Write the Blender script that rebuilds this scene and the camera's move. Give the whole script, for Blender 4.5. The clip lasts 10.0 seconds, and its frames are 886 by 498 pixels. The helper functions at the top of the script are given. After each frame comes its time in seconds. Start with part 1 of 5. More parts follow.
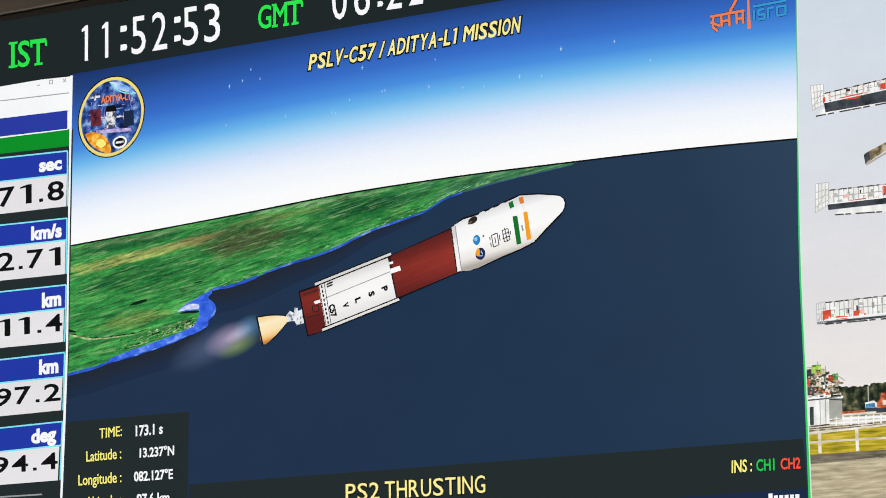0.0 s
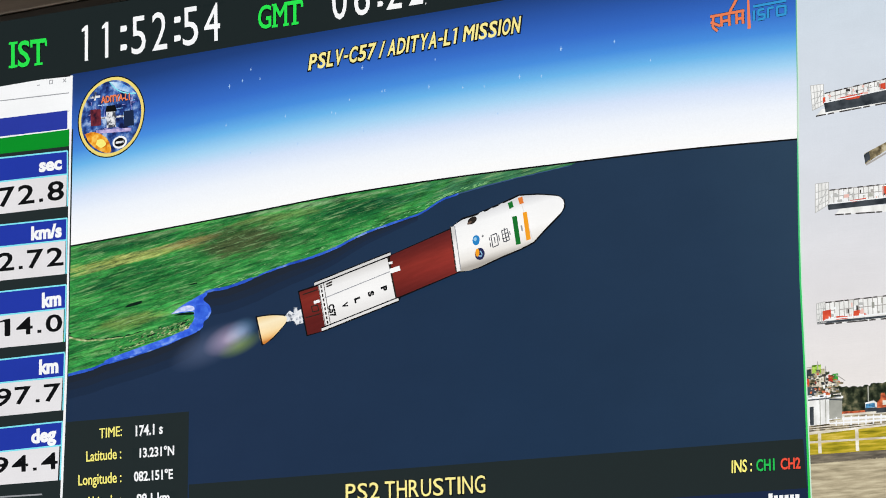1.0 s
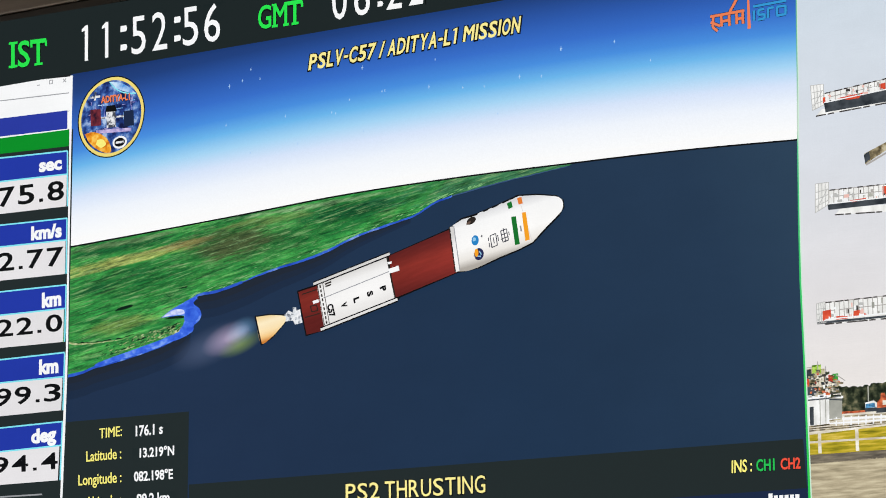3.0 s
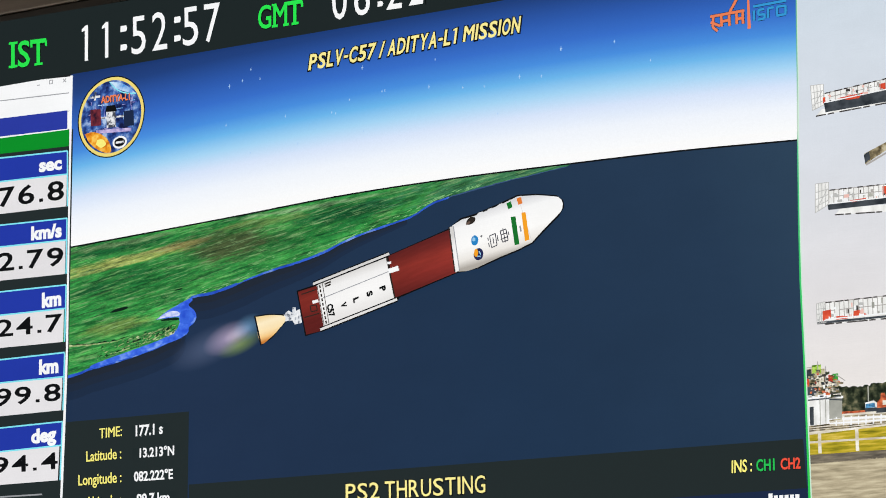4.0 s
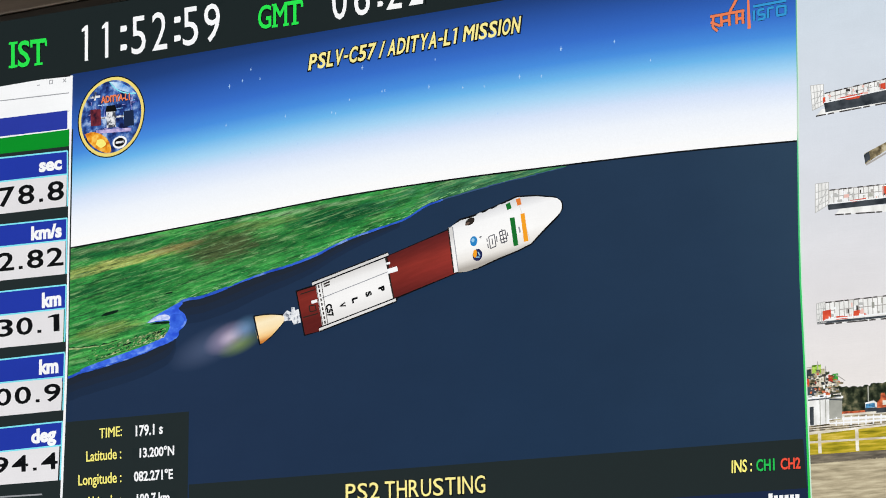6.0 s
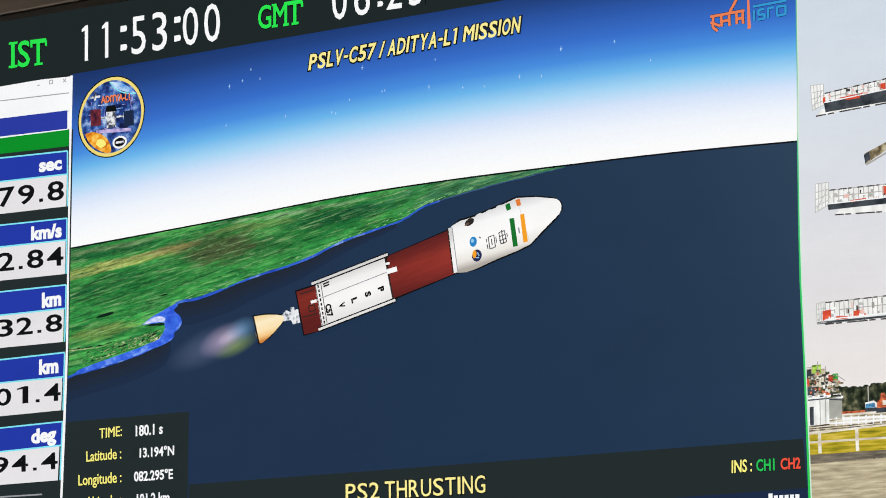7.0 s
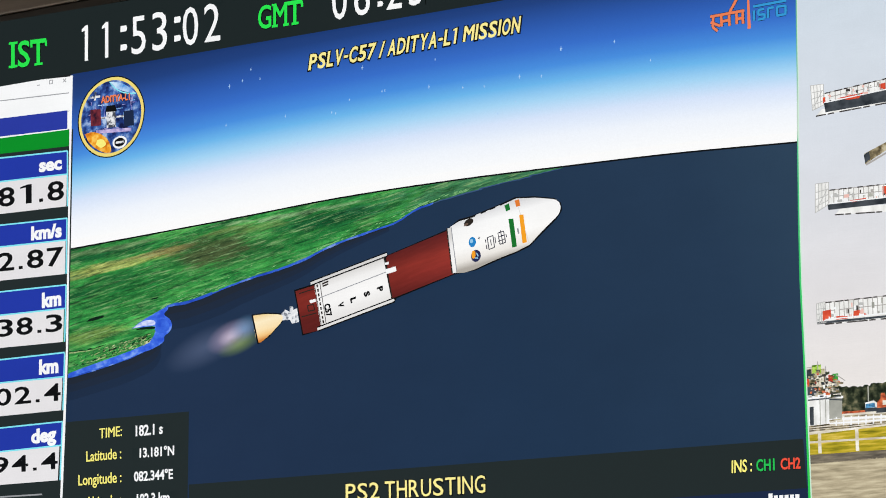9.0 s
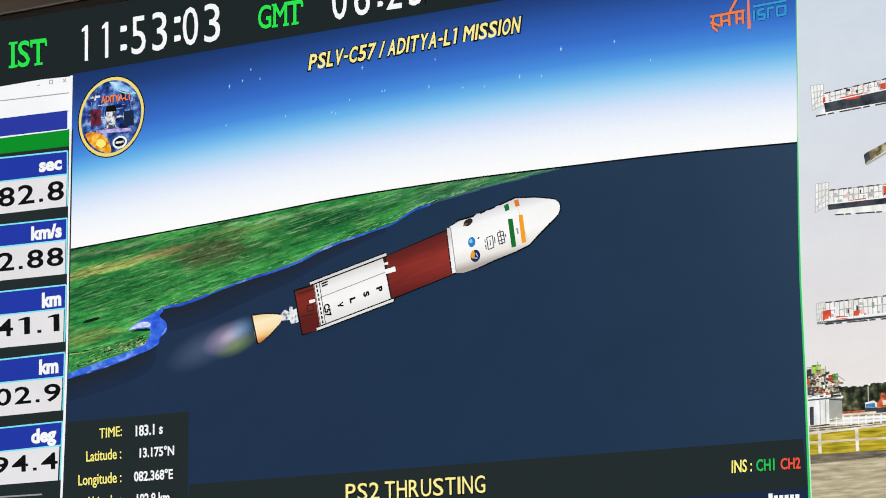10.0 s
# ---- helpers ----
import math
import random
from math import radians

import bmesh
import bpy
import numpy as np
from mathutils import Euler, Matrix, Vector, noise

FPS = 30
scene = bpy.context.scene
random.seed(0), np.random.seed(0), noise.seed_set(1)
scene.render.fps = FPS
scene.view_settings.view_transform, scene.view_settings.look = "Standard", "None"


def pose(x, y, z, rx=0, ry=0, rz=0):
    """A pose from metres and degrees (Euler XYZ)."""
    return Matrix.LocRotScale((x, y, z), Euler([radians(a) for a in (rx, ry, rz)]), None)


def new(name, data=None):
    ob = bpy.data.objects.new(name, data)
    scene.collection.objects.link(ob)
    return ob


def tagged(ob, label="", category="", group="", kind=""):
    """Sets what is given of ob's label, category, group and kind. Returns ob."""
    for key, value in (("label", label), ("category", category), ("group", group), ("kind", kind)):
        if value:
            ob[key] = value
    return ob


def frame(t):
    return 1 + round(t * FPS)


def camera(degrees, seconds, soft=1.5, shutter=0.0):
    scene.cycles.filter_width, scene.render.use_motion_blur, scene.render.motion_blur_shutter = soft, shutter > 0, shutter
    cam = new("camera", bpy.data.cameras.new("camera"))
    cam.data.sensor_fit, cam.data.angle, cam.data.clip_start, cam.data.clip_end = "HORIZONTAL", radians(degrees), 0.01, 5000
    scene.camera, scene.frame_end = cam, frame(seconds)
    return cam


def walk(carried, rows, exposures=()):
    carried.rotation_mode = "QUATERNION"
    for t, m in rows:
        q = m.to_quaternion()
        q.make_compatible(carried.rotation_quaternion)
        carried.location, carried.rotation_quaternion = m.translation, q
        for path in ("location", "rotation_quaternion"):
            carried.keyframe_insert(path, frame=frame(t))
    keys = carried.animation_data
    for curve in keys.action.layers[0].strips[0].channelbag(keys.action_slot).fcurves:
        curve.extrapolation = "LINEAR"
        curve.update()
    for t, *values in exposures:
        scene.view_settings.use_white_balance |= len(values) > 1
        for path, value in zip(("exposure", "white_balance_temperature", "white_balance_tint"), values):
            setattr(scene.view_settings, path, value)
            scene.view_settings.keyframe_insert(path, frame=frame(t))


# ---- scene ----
# The picture wall of a mission control hall, seen from the floor with a long lens.
# Wall plane: y = 0, facing -y. Everything on it is given as (x, z) on that plane and a depth in front of it.
cam = camera(17.723, 10.0, soft=1.0)
STAND = pose(7.036, -11.782, 1.478, 101.42, 0, 30.845) @ pose(0, 0, 0, 0, 0, -0.158)
walk(cam, [(0.0, STAND), (10.0, STAND)])

# ---- world and lamps ----
world = bpy.data.worlds.new("hall_air")
world.use_nodes = True
world.node_tree.nodes["Background"].inputs[0].default_value = (0.02, 0.02, 0.022, 1)
scene.world = world


# Unseen area lamps, added overhead to light the timber trim.
def unseen_lamp(x, y):
    data = bpy.data.lights.new("added_lamp", "AREA")
    data.shape, data.size, data.size_y, data.energy, data.color = "RECTANGLE", 1.2, 0.6, 55, (1.0, 0.93, 0.84)
    ob = new("added_lamp", data)
    ob.matrix_basis = pose(x, y, 7.12)
    return ob


for lx in (-5.0, 0.0, 5.0):
    unseen_lamp(lx, -3.0)
    unseen_lamp(lx, -9.0)


# ---- materials ----
def lin(r, g, b):
    return tuple((v / 255 / 12.92 if v < 10.3 else ((v / 255 + 0.055) / 1.055) ** 2.4) for v in (r, g, b)) + (1.0,)


def nodes_of(name):
    m = bpy.data.materials.new(name)
    m.use_nodes = True
    nt = m.node_tree
    return m, nt, nt.nodes["Principled BSDF"]


def link(nt, a, b):
    nt.links.new(a, b)


def noise_node(nt, scale, stretch=(1, 1, 1), detail=3.0, rough=0.5, lean=0.0):
    co = nt.nodes.new("ShaderNodeTexCoord")
    mp = nt.nodes.new("ShaderNodeMapping")
    mp.vector_type = "TEXTURE"
    mp.inputs["Scale"].default_value, mp.inputs["Rotation"].default_value = [1 / k for k in stretch], (0, -radians(lean), 0)
    nz = nt.nodes.new("ShaderNodeTexNoise")
    nz.inputs["Scale"].default_value, nz.inputs["Detail"].default_value, nz.inputs["Roughness"].default_value = scale, detail, rough
    link(nt, co.outputs["Object"], mp.inputs[0])
    link(nt, mp.outputs[0], nz.inputs["Vector"])
    return nz.outputs["Fac"]


def ramp_node(nt, fac, stops):
    r = nt.nodes.new("ShaderNodeValToRGB")
    while len(r.color_ramp.elements) < len(stops):
        r.color_ramp.elements.new(0.5)
    for e, (pos, col) in zip(r.color_ramp.elements, stops):
        e.position, e.color = pos, lin(*col)
    link(nt, fac, r.inputs[0])
    return r.outputs[0]


def times(nt, col, fac_socket, lo, hi):
    """Colour times a grain that runs from lo to hi."""
    mr = nt.nodes.new("ShaderNodeMapRange")
    mr.inputs[1].default_value, mr.inputs[2].default_value = 0.3, 0.7
    mr.inputs[3].default_value, mr.inputs[4].default_value = lo, hi
    link(nt, fac_socket, mr.inputs[0])
    vm = nt.nodes.new("ShaderNodeVectorMath")
    vm.operation = "SCALE"
    link(nt, col, vm.inputs[0])
    link(nt, mr.outputs[0], vm.inputs["Scale"])
    return vm.outputs[0]


def light_up(nt, bsdf, col, even=False):
    """The surface of a picture wall: black glass-like diode face that gives off its colour."""
    bsdf.inputs["Base Color"].default_value = (0.004, 0.004, 0.0045, 1)
    bsdf.inputs["Roughness"].default_value = 0.7
    bsdf.inputs["Specular IOR Level"].default_value = 0.05
    bsdf.inputs["Emission Strength"].default_value = 1.0
    g = noise_node(nt, 1.0, (260, 260, 260), 1.0)
    w = noise_node(nt, 1.6, (1.0, 1.0, 1.6), 7.0, 0.62)
    col = times(nt, col, g, 0.97, 1.03)
    if not even:
        col = times(nt, col, w, 0.95, 1.05)
        # rows and columns of diodes that differ a little
        col = times(nt, col, noise_node(nt, 1.0, (3, 3, 300), 2.0), 0.985, 1.015)
        col = times(nt, col, noise_node(nt, 1.0, (300, 300, 3), 2.0), 0.99, 1.01)
    link(nt, col, bsdf.inputs["Emission Color"])


def screen(name, r, g, b, even=False):
    """One plain colour of the picture wall."""
    m, nt, bsdf = nodes_of(name)
    rgb = nt.nodes.new("ShaderNodeRGB")
    rgb.outputs[0].default_value = lin(r, g, b)
    light_up(nt, bsdf, rgb.outputs[0], even)
    return m


def along(nt, p, q):
    """0 at p, 1 at q, on the wall plane."""
    d = Vector((q[0] - p[0], 0, q[1] - p[1]))
    co = nt.nodes.new("ShaderNodeTexCoord")
    sub = nt.nodes.new("ShaderNodeVectorMath")
    sub.operation = "SUBTRACT"
    sub.inputs[1].default_value = (p[0], 0, p[1])
    dot = nt.nodes.new("ShaderNodeVectorMath")
    dot.operation = "DOT_PRODUCT"
    dot.inputs[1].default_value = d / d.length_squared
    link(nt, co.outputs["Object"], sub.inputs[0])
    link(nt, sub.outputs[0], dot.inputs[0])
    return dot.outputs["Value"]


def screen_blend(name, p, q, stops):
    """A blend of colours from p to q."""
    m, nt, bsdf = nodes_of(name)
    light_up(nt, bsdf, ramp_node(nt, along(nt, p, q), stops))
    return m


def screen_arc(name, centre, start, reach, stops):
    """A blend of colours outwards from the round limb of the globe."""
    m, nt, bsdf = nodes_of(name)
    co = nt.nodes.new("ShaderNodeTexCoord")
    flat = nt.nodes.new("ShaderNodeVectorMath")
    flat.operation = "MULTIPLY"
    flat.inputs[1].default_value = (1, 0, 1)
    far = nt.nodes.new("ShaderNodeVectorMath")
    far.operation = "DISTANCE"
    far.inputs[1].default_value = (centre[0], 0, centre[1])
    mr = nt.nodes.new("ShaderNodeMapRange")
    mr.inputs[1].default_value, mr.inputs[2].default_value = start, start + reach
    link(nt, co.outputs["Object"], flat.inputs[0])
    link(nt, flat.outputs[0], far.inputs[0])
    link(nt, far.outputs["Value"], mr.inputs[0])
    light_up(nt, bsdf, ramp_node(nt, mr.outputs[0], stops), True)
    return m


def screen_grain(name, scale, stretch, stops, detail=6.0):
    m, nt, bsdf = nodes_of(name)
    light_up(nt, bsdf, ramp_node(nt, noise_node(nt, scale, stretch, detail), stops))
    return m


def solid(name, a, b, rough, scale, stretch=(1, 1, 1), metal=0.0, bump=0.15):
    """A surface of the hall: two tones, grain and fine relief."""
    m, nt, bsdf = nodes_of(name)
    bsdf.inputs["Roughness"].default_value, bsdf.inputs["Metallic"].default_value = rough, metal
    f = noise_node(nt, scale, stretch, 6.0)
    link(nt, ramp_node(nt, f, [(0.3, a), (0.7, b)]), bsdf.inputs["Base Color"])
    bp = nt.nodes.new("ShaderNodeBump")
    bp.inputs["Strength"].default_value, bp.inputs["Distance"].default_value = bump, 0.004
    link(nt, noise_node(nt, scale * 6, stretch, 4.0), bp.inputs["Height"])
    link(nt, bp.outputs[0], bsdf.inputs["Normal"])
    return m


M = {
    "cabinet": solid("cabinet_paint", (28, 29, 31), (40, 41, 44), 0.6, 3.0),
    "wood": solid("pelmet_wood", (92, 76, 60), (122, 102, 82), 0.5, 1.5, (1, 6, 14)),
    "wood_dark": solid("dark_board", (44, 38, 32), (58, 50, 42), 0.7, 2.0, (1, 4, 10)),
    "edge": solid("pelmet_edge", (112, 96, 78), (134, 116, 96), 0.4, 3.0),
    "plaster": solid("hall_plaster", (150, 140, 126), (168, 158, 144), 0.9, 1.2),
    "carpet": solid("hall_carpet", (48, 50, 58), (66, 68, 76), 0.95, 8.0, bump=0.5),
    "ceiling": solid("hall_ceiling", (196, 194, 188), (214, 212, 206), 0.9, 2.0),
    "charcoal": screen("charcoal", 35, 44, 45, True),
    "charcoal_clock": screen("charcoal_clock", 29, 38, 39, True),
    "white": screen("white", 246, 247, 248),
    "paper": screen("paper", 228, 226, 228),
    "line": screen("grey_line", 150, 152, 156),
    "blue": screen("header_blue", 34, 56, 164),
    "blue_bar": screen("bar_blue", 42, 58, 160),
    "green_bar": screen("bar_green", 8, 142, 40),
    "cyan": screen("cyan", 130, 226, 240),
    "black": screen("black", 14, 16, 18),
    "lime": screen("lime_letters", 40, 228, 78),
    "yellow": screen("yellow_letters", 250, 240, 128),
    "title_yellow": screen("title_letters", 250, 236, 150),
    "red": screen("red_letters", 240, 84, 62),
    "green_ch": screen("green_letters", 40, 190, 84),
    "strip_green": screen_blend("divider_green", (1.934, 5.220), (1.931, 2.900), [(0.0, (96, 178, 140)), (0.16, (130, 190, 160)), (0.22, (190, 214, 196)), (0.27, (196, 216, 200)), (0.30, (84, 190, 136)), (0.5, (62, 196, 110)), (1.0, (50, 205, 84))]),
    "pale_mint": screen("pale_mint", 206, 236, 216),
    "star": screen("star", 174, 208, 244),
    "orange": screen("orange", 236, 128, 86),
    "logo_blue": screen("logo_blue", 52, 152, 212),
}
M["sky"] = screen_arc("space_sky", (0.25, -30.396), 34.934, 1.007, [
    (0.0, (252, 252, 251)), (0.12, (250, 251, 252)), (0.23, (239, 244, 252)), (0.33, (214, 228, 250)), (0.42, (164, 212, 244)), (0.50, (108, 182, 235)),
    (0.58, (72, 142, 222)), (0.68, (55, 110, 201)), (0.79, (44, 89, 172)), (0.91, (32, 64, 126)), (1.0, (28, 54, 108))])
M["haze"] = screen("horizon_haze", 251, 251, 251, True)
M["sea"] = screen_blend("sea_picture", (-1.212, 3.154), (1.874, 4.451), [(0.0, (32, 50, 77)), (0.5, (31, 52, 78)), (0.85, (36, 57, 81)), (1.0, (43, 65, 87))])
M["ink_sea"] = screen("navy", 28, 42, 70)


# broad tones of the land: middle, half length, half width, lean in degrees, colour, share
LAND_WOODS = [
    ((-1.654, 4.275), 0.42, 0.085, 2.0, (12, 72, 34), 0.45),
    ((-1.950, 4.308), 0.40, 0.040, 10.0, (10, 62, 36), 0.52),
    ((-1.891, 4.480), 0.42, 0.030, 3.0, (14, 70, 40), 0.75),
    ((-0.468, 4.512), 0.42, 0.055, 2.0, (16, 78, 42), 0.85),
    ((-0.740, 4.420), 0.34, 0.060, 7.0, (24, 96, 42), 0.55),
    ((-0.950, 4.400), 0.40, 0.075, 6.0, (20, 84, 42), 0.60),
    ((0.350, 4.570), 0.60, 0.060, 2.0, (56, 104, 78), 0.80),
]
LAND_FIELDS = [
    ((-1.812, 4.414), 0.60, 0.024, 4.4, (150, 158, 84), 0.85),
    ((-2.050, 4.372), 0.34, 0.012, 6.0, (158, 170, 96), 0.75),
    ((-1.700, 4.440), 0.36, 0.011, 5.0, (170, 172, 104), 0.75),
    ((-1.480, 4.452), 0.22, 0.022, 4.0, (138, 124, 76), 0.80),
    ((-1.190, 4.430), 0.36, 0.085, 5.0, (66, 72, 46), 0.88),
    ((-1.886, 4.068), 0.26, 0.036, 5.0, (112, 126, 66), 0.70),
    ((-0.684, 4.568), 0.60, 0.010, 2.0, (122, 158, 112), 0.85),
    ((-1.928, 4.502), 0.50, 0.012, 3.2, (96, 122, 84), 0.70),
    ((-0.980, 4.520), 0.30, 0.022, 3.0, (96, 120, 66), 0.65),
]


def land_material():
    m, nt, bsdf = nodes_of("green_land")
    fine = noise_node(nt, 4.0, (1.0, 1, 8.0), 14.0, 0.76, 8)
    base = ramp_node(nt, noise_node(nt, 1.8, (1.0, 1, 9.0), 12.0, 0.7, 8), [
        (0.34, (26, 90, 46)), (0.44, (38, 118, 56)), (0.52, (52, 142, 66)), (0.60, (74, 164, 78)), (0.70, (118, 188, 106))])
    out = base
    # each tone frays at its edge, where the grain breaks it up
    for (cx, cz), rx, rz, lean, tone, share in LAND_WOODS + LAND_FIELDS:
        co = nt.nodes.new("ShaderNodeTexCoord")
        mp = nt.nodes.new("ShaderNodeMapping")
        mp.vector_type = "TEXTURE"
        mp.inputs["Location"].default_value = (cx, 0, cz)
        mp.inputs["Rotation"].default_value = (0, -radians(lean), 0)
        mp.inputs["Scale"].default_value = (rx * 1.25, 4.0, rz * 1.6)
        gr = nt.nodes.new("ShaderNodeTexGradient")
        gr.gradient_type = "SPHERICAL"
        link(nt, co.outputs["Object"], mp.inputs[0])
        link(nt, mp.outputs[0], gr.inputs[0])
        fray = nt.nodes.new("ShaderNodeMath")
        fray.operation = "MULTIPLY_ADD"
        fray.inputs[1].default_value, fray.inputs[2].default_value = 2.6, -1.3
        link(nt, fine, fray.inputs[0])
        add = nt.nodes.new("ShaderNodeMath")
        add.operation = "ADD"
        link(nt, gr.outputs["Fac"], add.inputs[0])
        link(nt, fray.outputs[0], add.inputs[1])
        mr = nt.nodes.new("ShaderNodeMapRange")
        mr.interpolation_type = "SMOOTHSTEP"
        mr.inputs[1].default_value, mr.inputs[2].default_value, mr.inputs[3].default_value, mr.inputs[4].default_value = 0.10, 0.75, 0.0, share
        link(nt, add.outputs[0], mr.inputs[0])
        keep = nt.nodes.new("ShaderNodeMath")
        keep.operation = "GREATER_THAN"
        keep.inputs[1].default_value = 0.0
        link(nt, gr.outputs["Fac"], keep.inputs[0])
        fac = nt.nodes.new("ShaderNodeMath")
        fac.operation = "MULTIPLY"
        link(nt, mr.outputs[0], fac.inputs[0])
        link(nt, keep.outputs[0], fac.inputs[1])
        mx = nt.nodes.new("ShaderNodeMix")
        mx.data_type = "RGBA"
        link(nt, fac.outputs[0], mx.inputs["Factor"])
        link(nt, out, mx.inputs["A"])
        mx.inputs["B"].default_value = lin(*tone)
        out = mx.outputs["Result"]
    out = times(nt, out, fine, 0.38, 1.75)
    out = times(nt, out, noise_node(nt, 9, (1, 1, 12), 9.0, 0.85, 10), 0.45, 1.6)
    out = times(nt, out, noise_node(nt, 42, (1, 1, 2.6), 5.0, 0.8, 10), 0.66, 1.36)
    # thin pale and dark streaks
    for scale, squash, lo, hi, tone, share in ((5, 15, 0.53, 0.65, (152, 192, 130), 0.68), (4, 13, 0.52, 0.64, (8, 44, 28), 0.78), (16, 6, 0.58, 0.68, (128, 176, 120), 0.5), (20, 6, 0.57, 0.68, (14, 56, 34), 0.5)):
        mask = ramp_node(nt, noise_node(nt, scale, (1.0 + 0.01 * scale, 1, squash), 9.0, 0.72, 9), [(lo, (0, 0, 0)), (hi, (255, 255, 255))])
        sc = nt.nodes.new("ShaderNodeMath")
        sc.operation = "MULTIPLY"
        sc.inputs[1].default_value = share
        link(nt, mask, sc.inputs[0])
        mx = nt.nodes.new("ShaderNodeMix")
        mx.data_type = "RGBA"
        link(nt, sc.outputs[0], mx.inputs["Factor"])
        link(nt, out, mx.inputs["A"])
        mx.inputs["B"].default_value = lin(*tone)
        out = mx.outputs["Result"]
    light_up(nt, bsdf, out)
    return m


M.update({
    "badge_rim": screen("badge_rim", 238, 216, 120),
    "badge_blue": screen_grain("badge_blue", 22, (1, 1, 1), [(0.34, (18, 26, 66)), (0.46, (34, 60, 128)), (0.56, (72, 112, 182)), (0.68, (176, 198, 230))], 14.0),
    "badge_sun": screen_grain("badge_sun", 34, (1, 1, 1), [(0.34, (200, 104, 20)), (0.5, (240, 160, 40)), (0.64, (252, 200, 90))], 8.0),
    "badge_sky": screen_grain("badge_sky", 20, (1, 1, 1), [(0.35, (60, 140, 220)), (0.65, (200, 226, 246))]),
    "badge_white": screen_grain("badge_white", 40, (1, 1, 1), [(0.42, (70, 74, 86)), (0.5, (212, 214, 220)), (0.7, (246, 246, 246))]),
    "badge_red": screen_grain("badge_red", 30, (1, 1, 1), [(0.35, (44, 22, 40)), (0.65, (130, 50, 60))]),
    "badge_lilac": screen_grain("badge_lilac", 26, (1, 1, 1), [(0.35, (60, 80, 170)), (0.65, (210, 190, 230))]),
})
M["land"] = land_material()
M["deep_1"], M["deep_2"], M["deep_3"] = screen("deep_water", 29, 45, 69), screen("deep_water", 31, 43, 62), screen("deep_water", 33, 41, 54)
M["far_surf"] = screen("far_surf", 58, 84, 124)
M["sand"] = screen_grain("sand", 40, (1, 1, 1), [(0.35, (110, 140, 84)), (0.5, (156, 176, 118)), (0.65, (204, 210, 164))], 4.0)
M["spit"] = screen_grain("spit", 30, (1, 1, 2), [(0.30, (140, 160, 228)), (0.5, (196, 206, 246)), (0.7, (240, 240, 252))], 6.0)
M["pond"] = screen("pond", 12, 34, 24)
M["beach"] = screen("beach", 128, 184, 120)
M["cove"] = screen_grain("cove", 16, (1, 1, 1), [(0.35, (40, 80, 204)), (0.65, (64, 112, 228))], 4.0)
M["surf"] = screen_grain("surf", 14, (1, 1, 1), [(0.35, (34, 70, 178)), (0.58, (52, 98, 208)), (0.76, (150, 180, 228))], 4.0)
M["shoal"] = screen_grain("shoal", 22, (1, 1, 1.5), [(0.35, (44, 84, 212)), (0.55, (66, 112, 230)), (0.74, (130, 166, 240))], 6.0)


# ---- mesh helpers ----
WORLD = {}


def root(name, at, label, category):
    """A thing: an empty at its base, which its parts hang on."""
    ob = new(name)
    ob.matrix_basis = pose(*at)
    ob.empty_display_size = 0.1
    WORLD[ob] = pose(*at)
    return tagged(ob, label, category)


def part(name, bm, material, parent, label=""):
    """Links a bmesh as one mesh object under a thing or a part."""
    me = bpy.data.meshes.new(name)
    bm.to_mesh(me)
    bm.free()
    me.materials.append(material)
    ob = new(name, me)
    if parent is not None:
        ob.parent = parent
        ob.matrix_parent_inverse = WORLD.get(parent, Matrix()).inverted()
    if label:
        tagged(ob, label)
    return ob


def prism(pts, d, t=0.002, bm=None):
    """A flat piece with its face at depth d in front of the wall plane, t thick."""
    bm = bm or bmesh.new()
    front = [bm.verts.new((p[0], -d, p[1])) for p in pts]
    back = [bm.verts.new((p[0], -d + t, p[1])) for p in pts]
    n = len(pts)
    bm.faces.new(front)
    bm.faces.new(back[::-1])
    for i in range(n):
        j = (i + 1) % n
        bm.faces.new((front[j], front[i], back[i], back[j]))
    bmesh.ops.recalc_face_normals(bm, faces=bm.faces)
    return bm


def plate(name, pts, d, material, parent, label="", t=0.002):
    return part(name, prism(pts, d, t), material, parent, label)


def thing(name, pts, d, material, label, category, t=0.002):
    """A flat picture thing of its own on the wall."""
    return tagged(part(name, prism(pts, d, t), material, None), label, category)


def bar(p, q, w):
    """The four corners of a stroke from p to q, w wide."""
    a, b = Vector(p), Vector(q)
    n = (b - a).normalized().orthogonal() * (w / 2)
    return [a + n, b + n, b - n, a - n]


def strokes(name, lines, w, d, material, parent, label=""):
    """Thin strokes of a drawing, each a piece of its own."""
    for i, (p, q) in enumerate(lines):
        plate(name, bar(p, q, w), d + 0.00004 * i, material, parent, label, 0.0015)


def ribbon(name, line, over, under, d, material, parent, label="", t=0.0004):
    """A ribbon along a line, reaching over and under it."""
    n = len(line) - 1
    up = [(p[0], p[1] + over(k / n)) for k, p in enumerate(line)]
    low = [(p[0], p[1] - under(k / n)) for k, p in enumerate(line)]
    return plate(name, up + low[::-1], d, material, parent, label, t)


def oval(c, rx, rz, n=40, turn=0.0):
    out = []
    for i in range(n):
        a = 2 * math.pi * i / n
        x, z = rx * math.cos(a), rz * math.sin(a)
        out.append((c[0] + x * math.cos(turn) - z * math.sin(turn), c[1] + x * math.sin(turn) + z * math.cos(turn)))
    return out


def mix2(p, q, f):
    return (p[0] + (q[0] - p[0]) * f, p[1] + (q[1] - p[1]) * f)


def quad(a, b, c, d, u, v):
    """The point (u, v) of the four-sided field a b c d (a top left, then clockwise)."""
    return mix2(mix2(a, b, u), mix2(d, c, u), v)


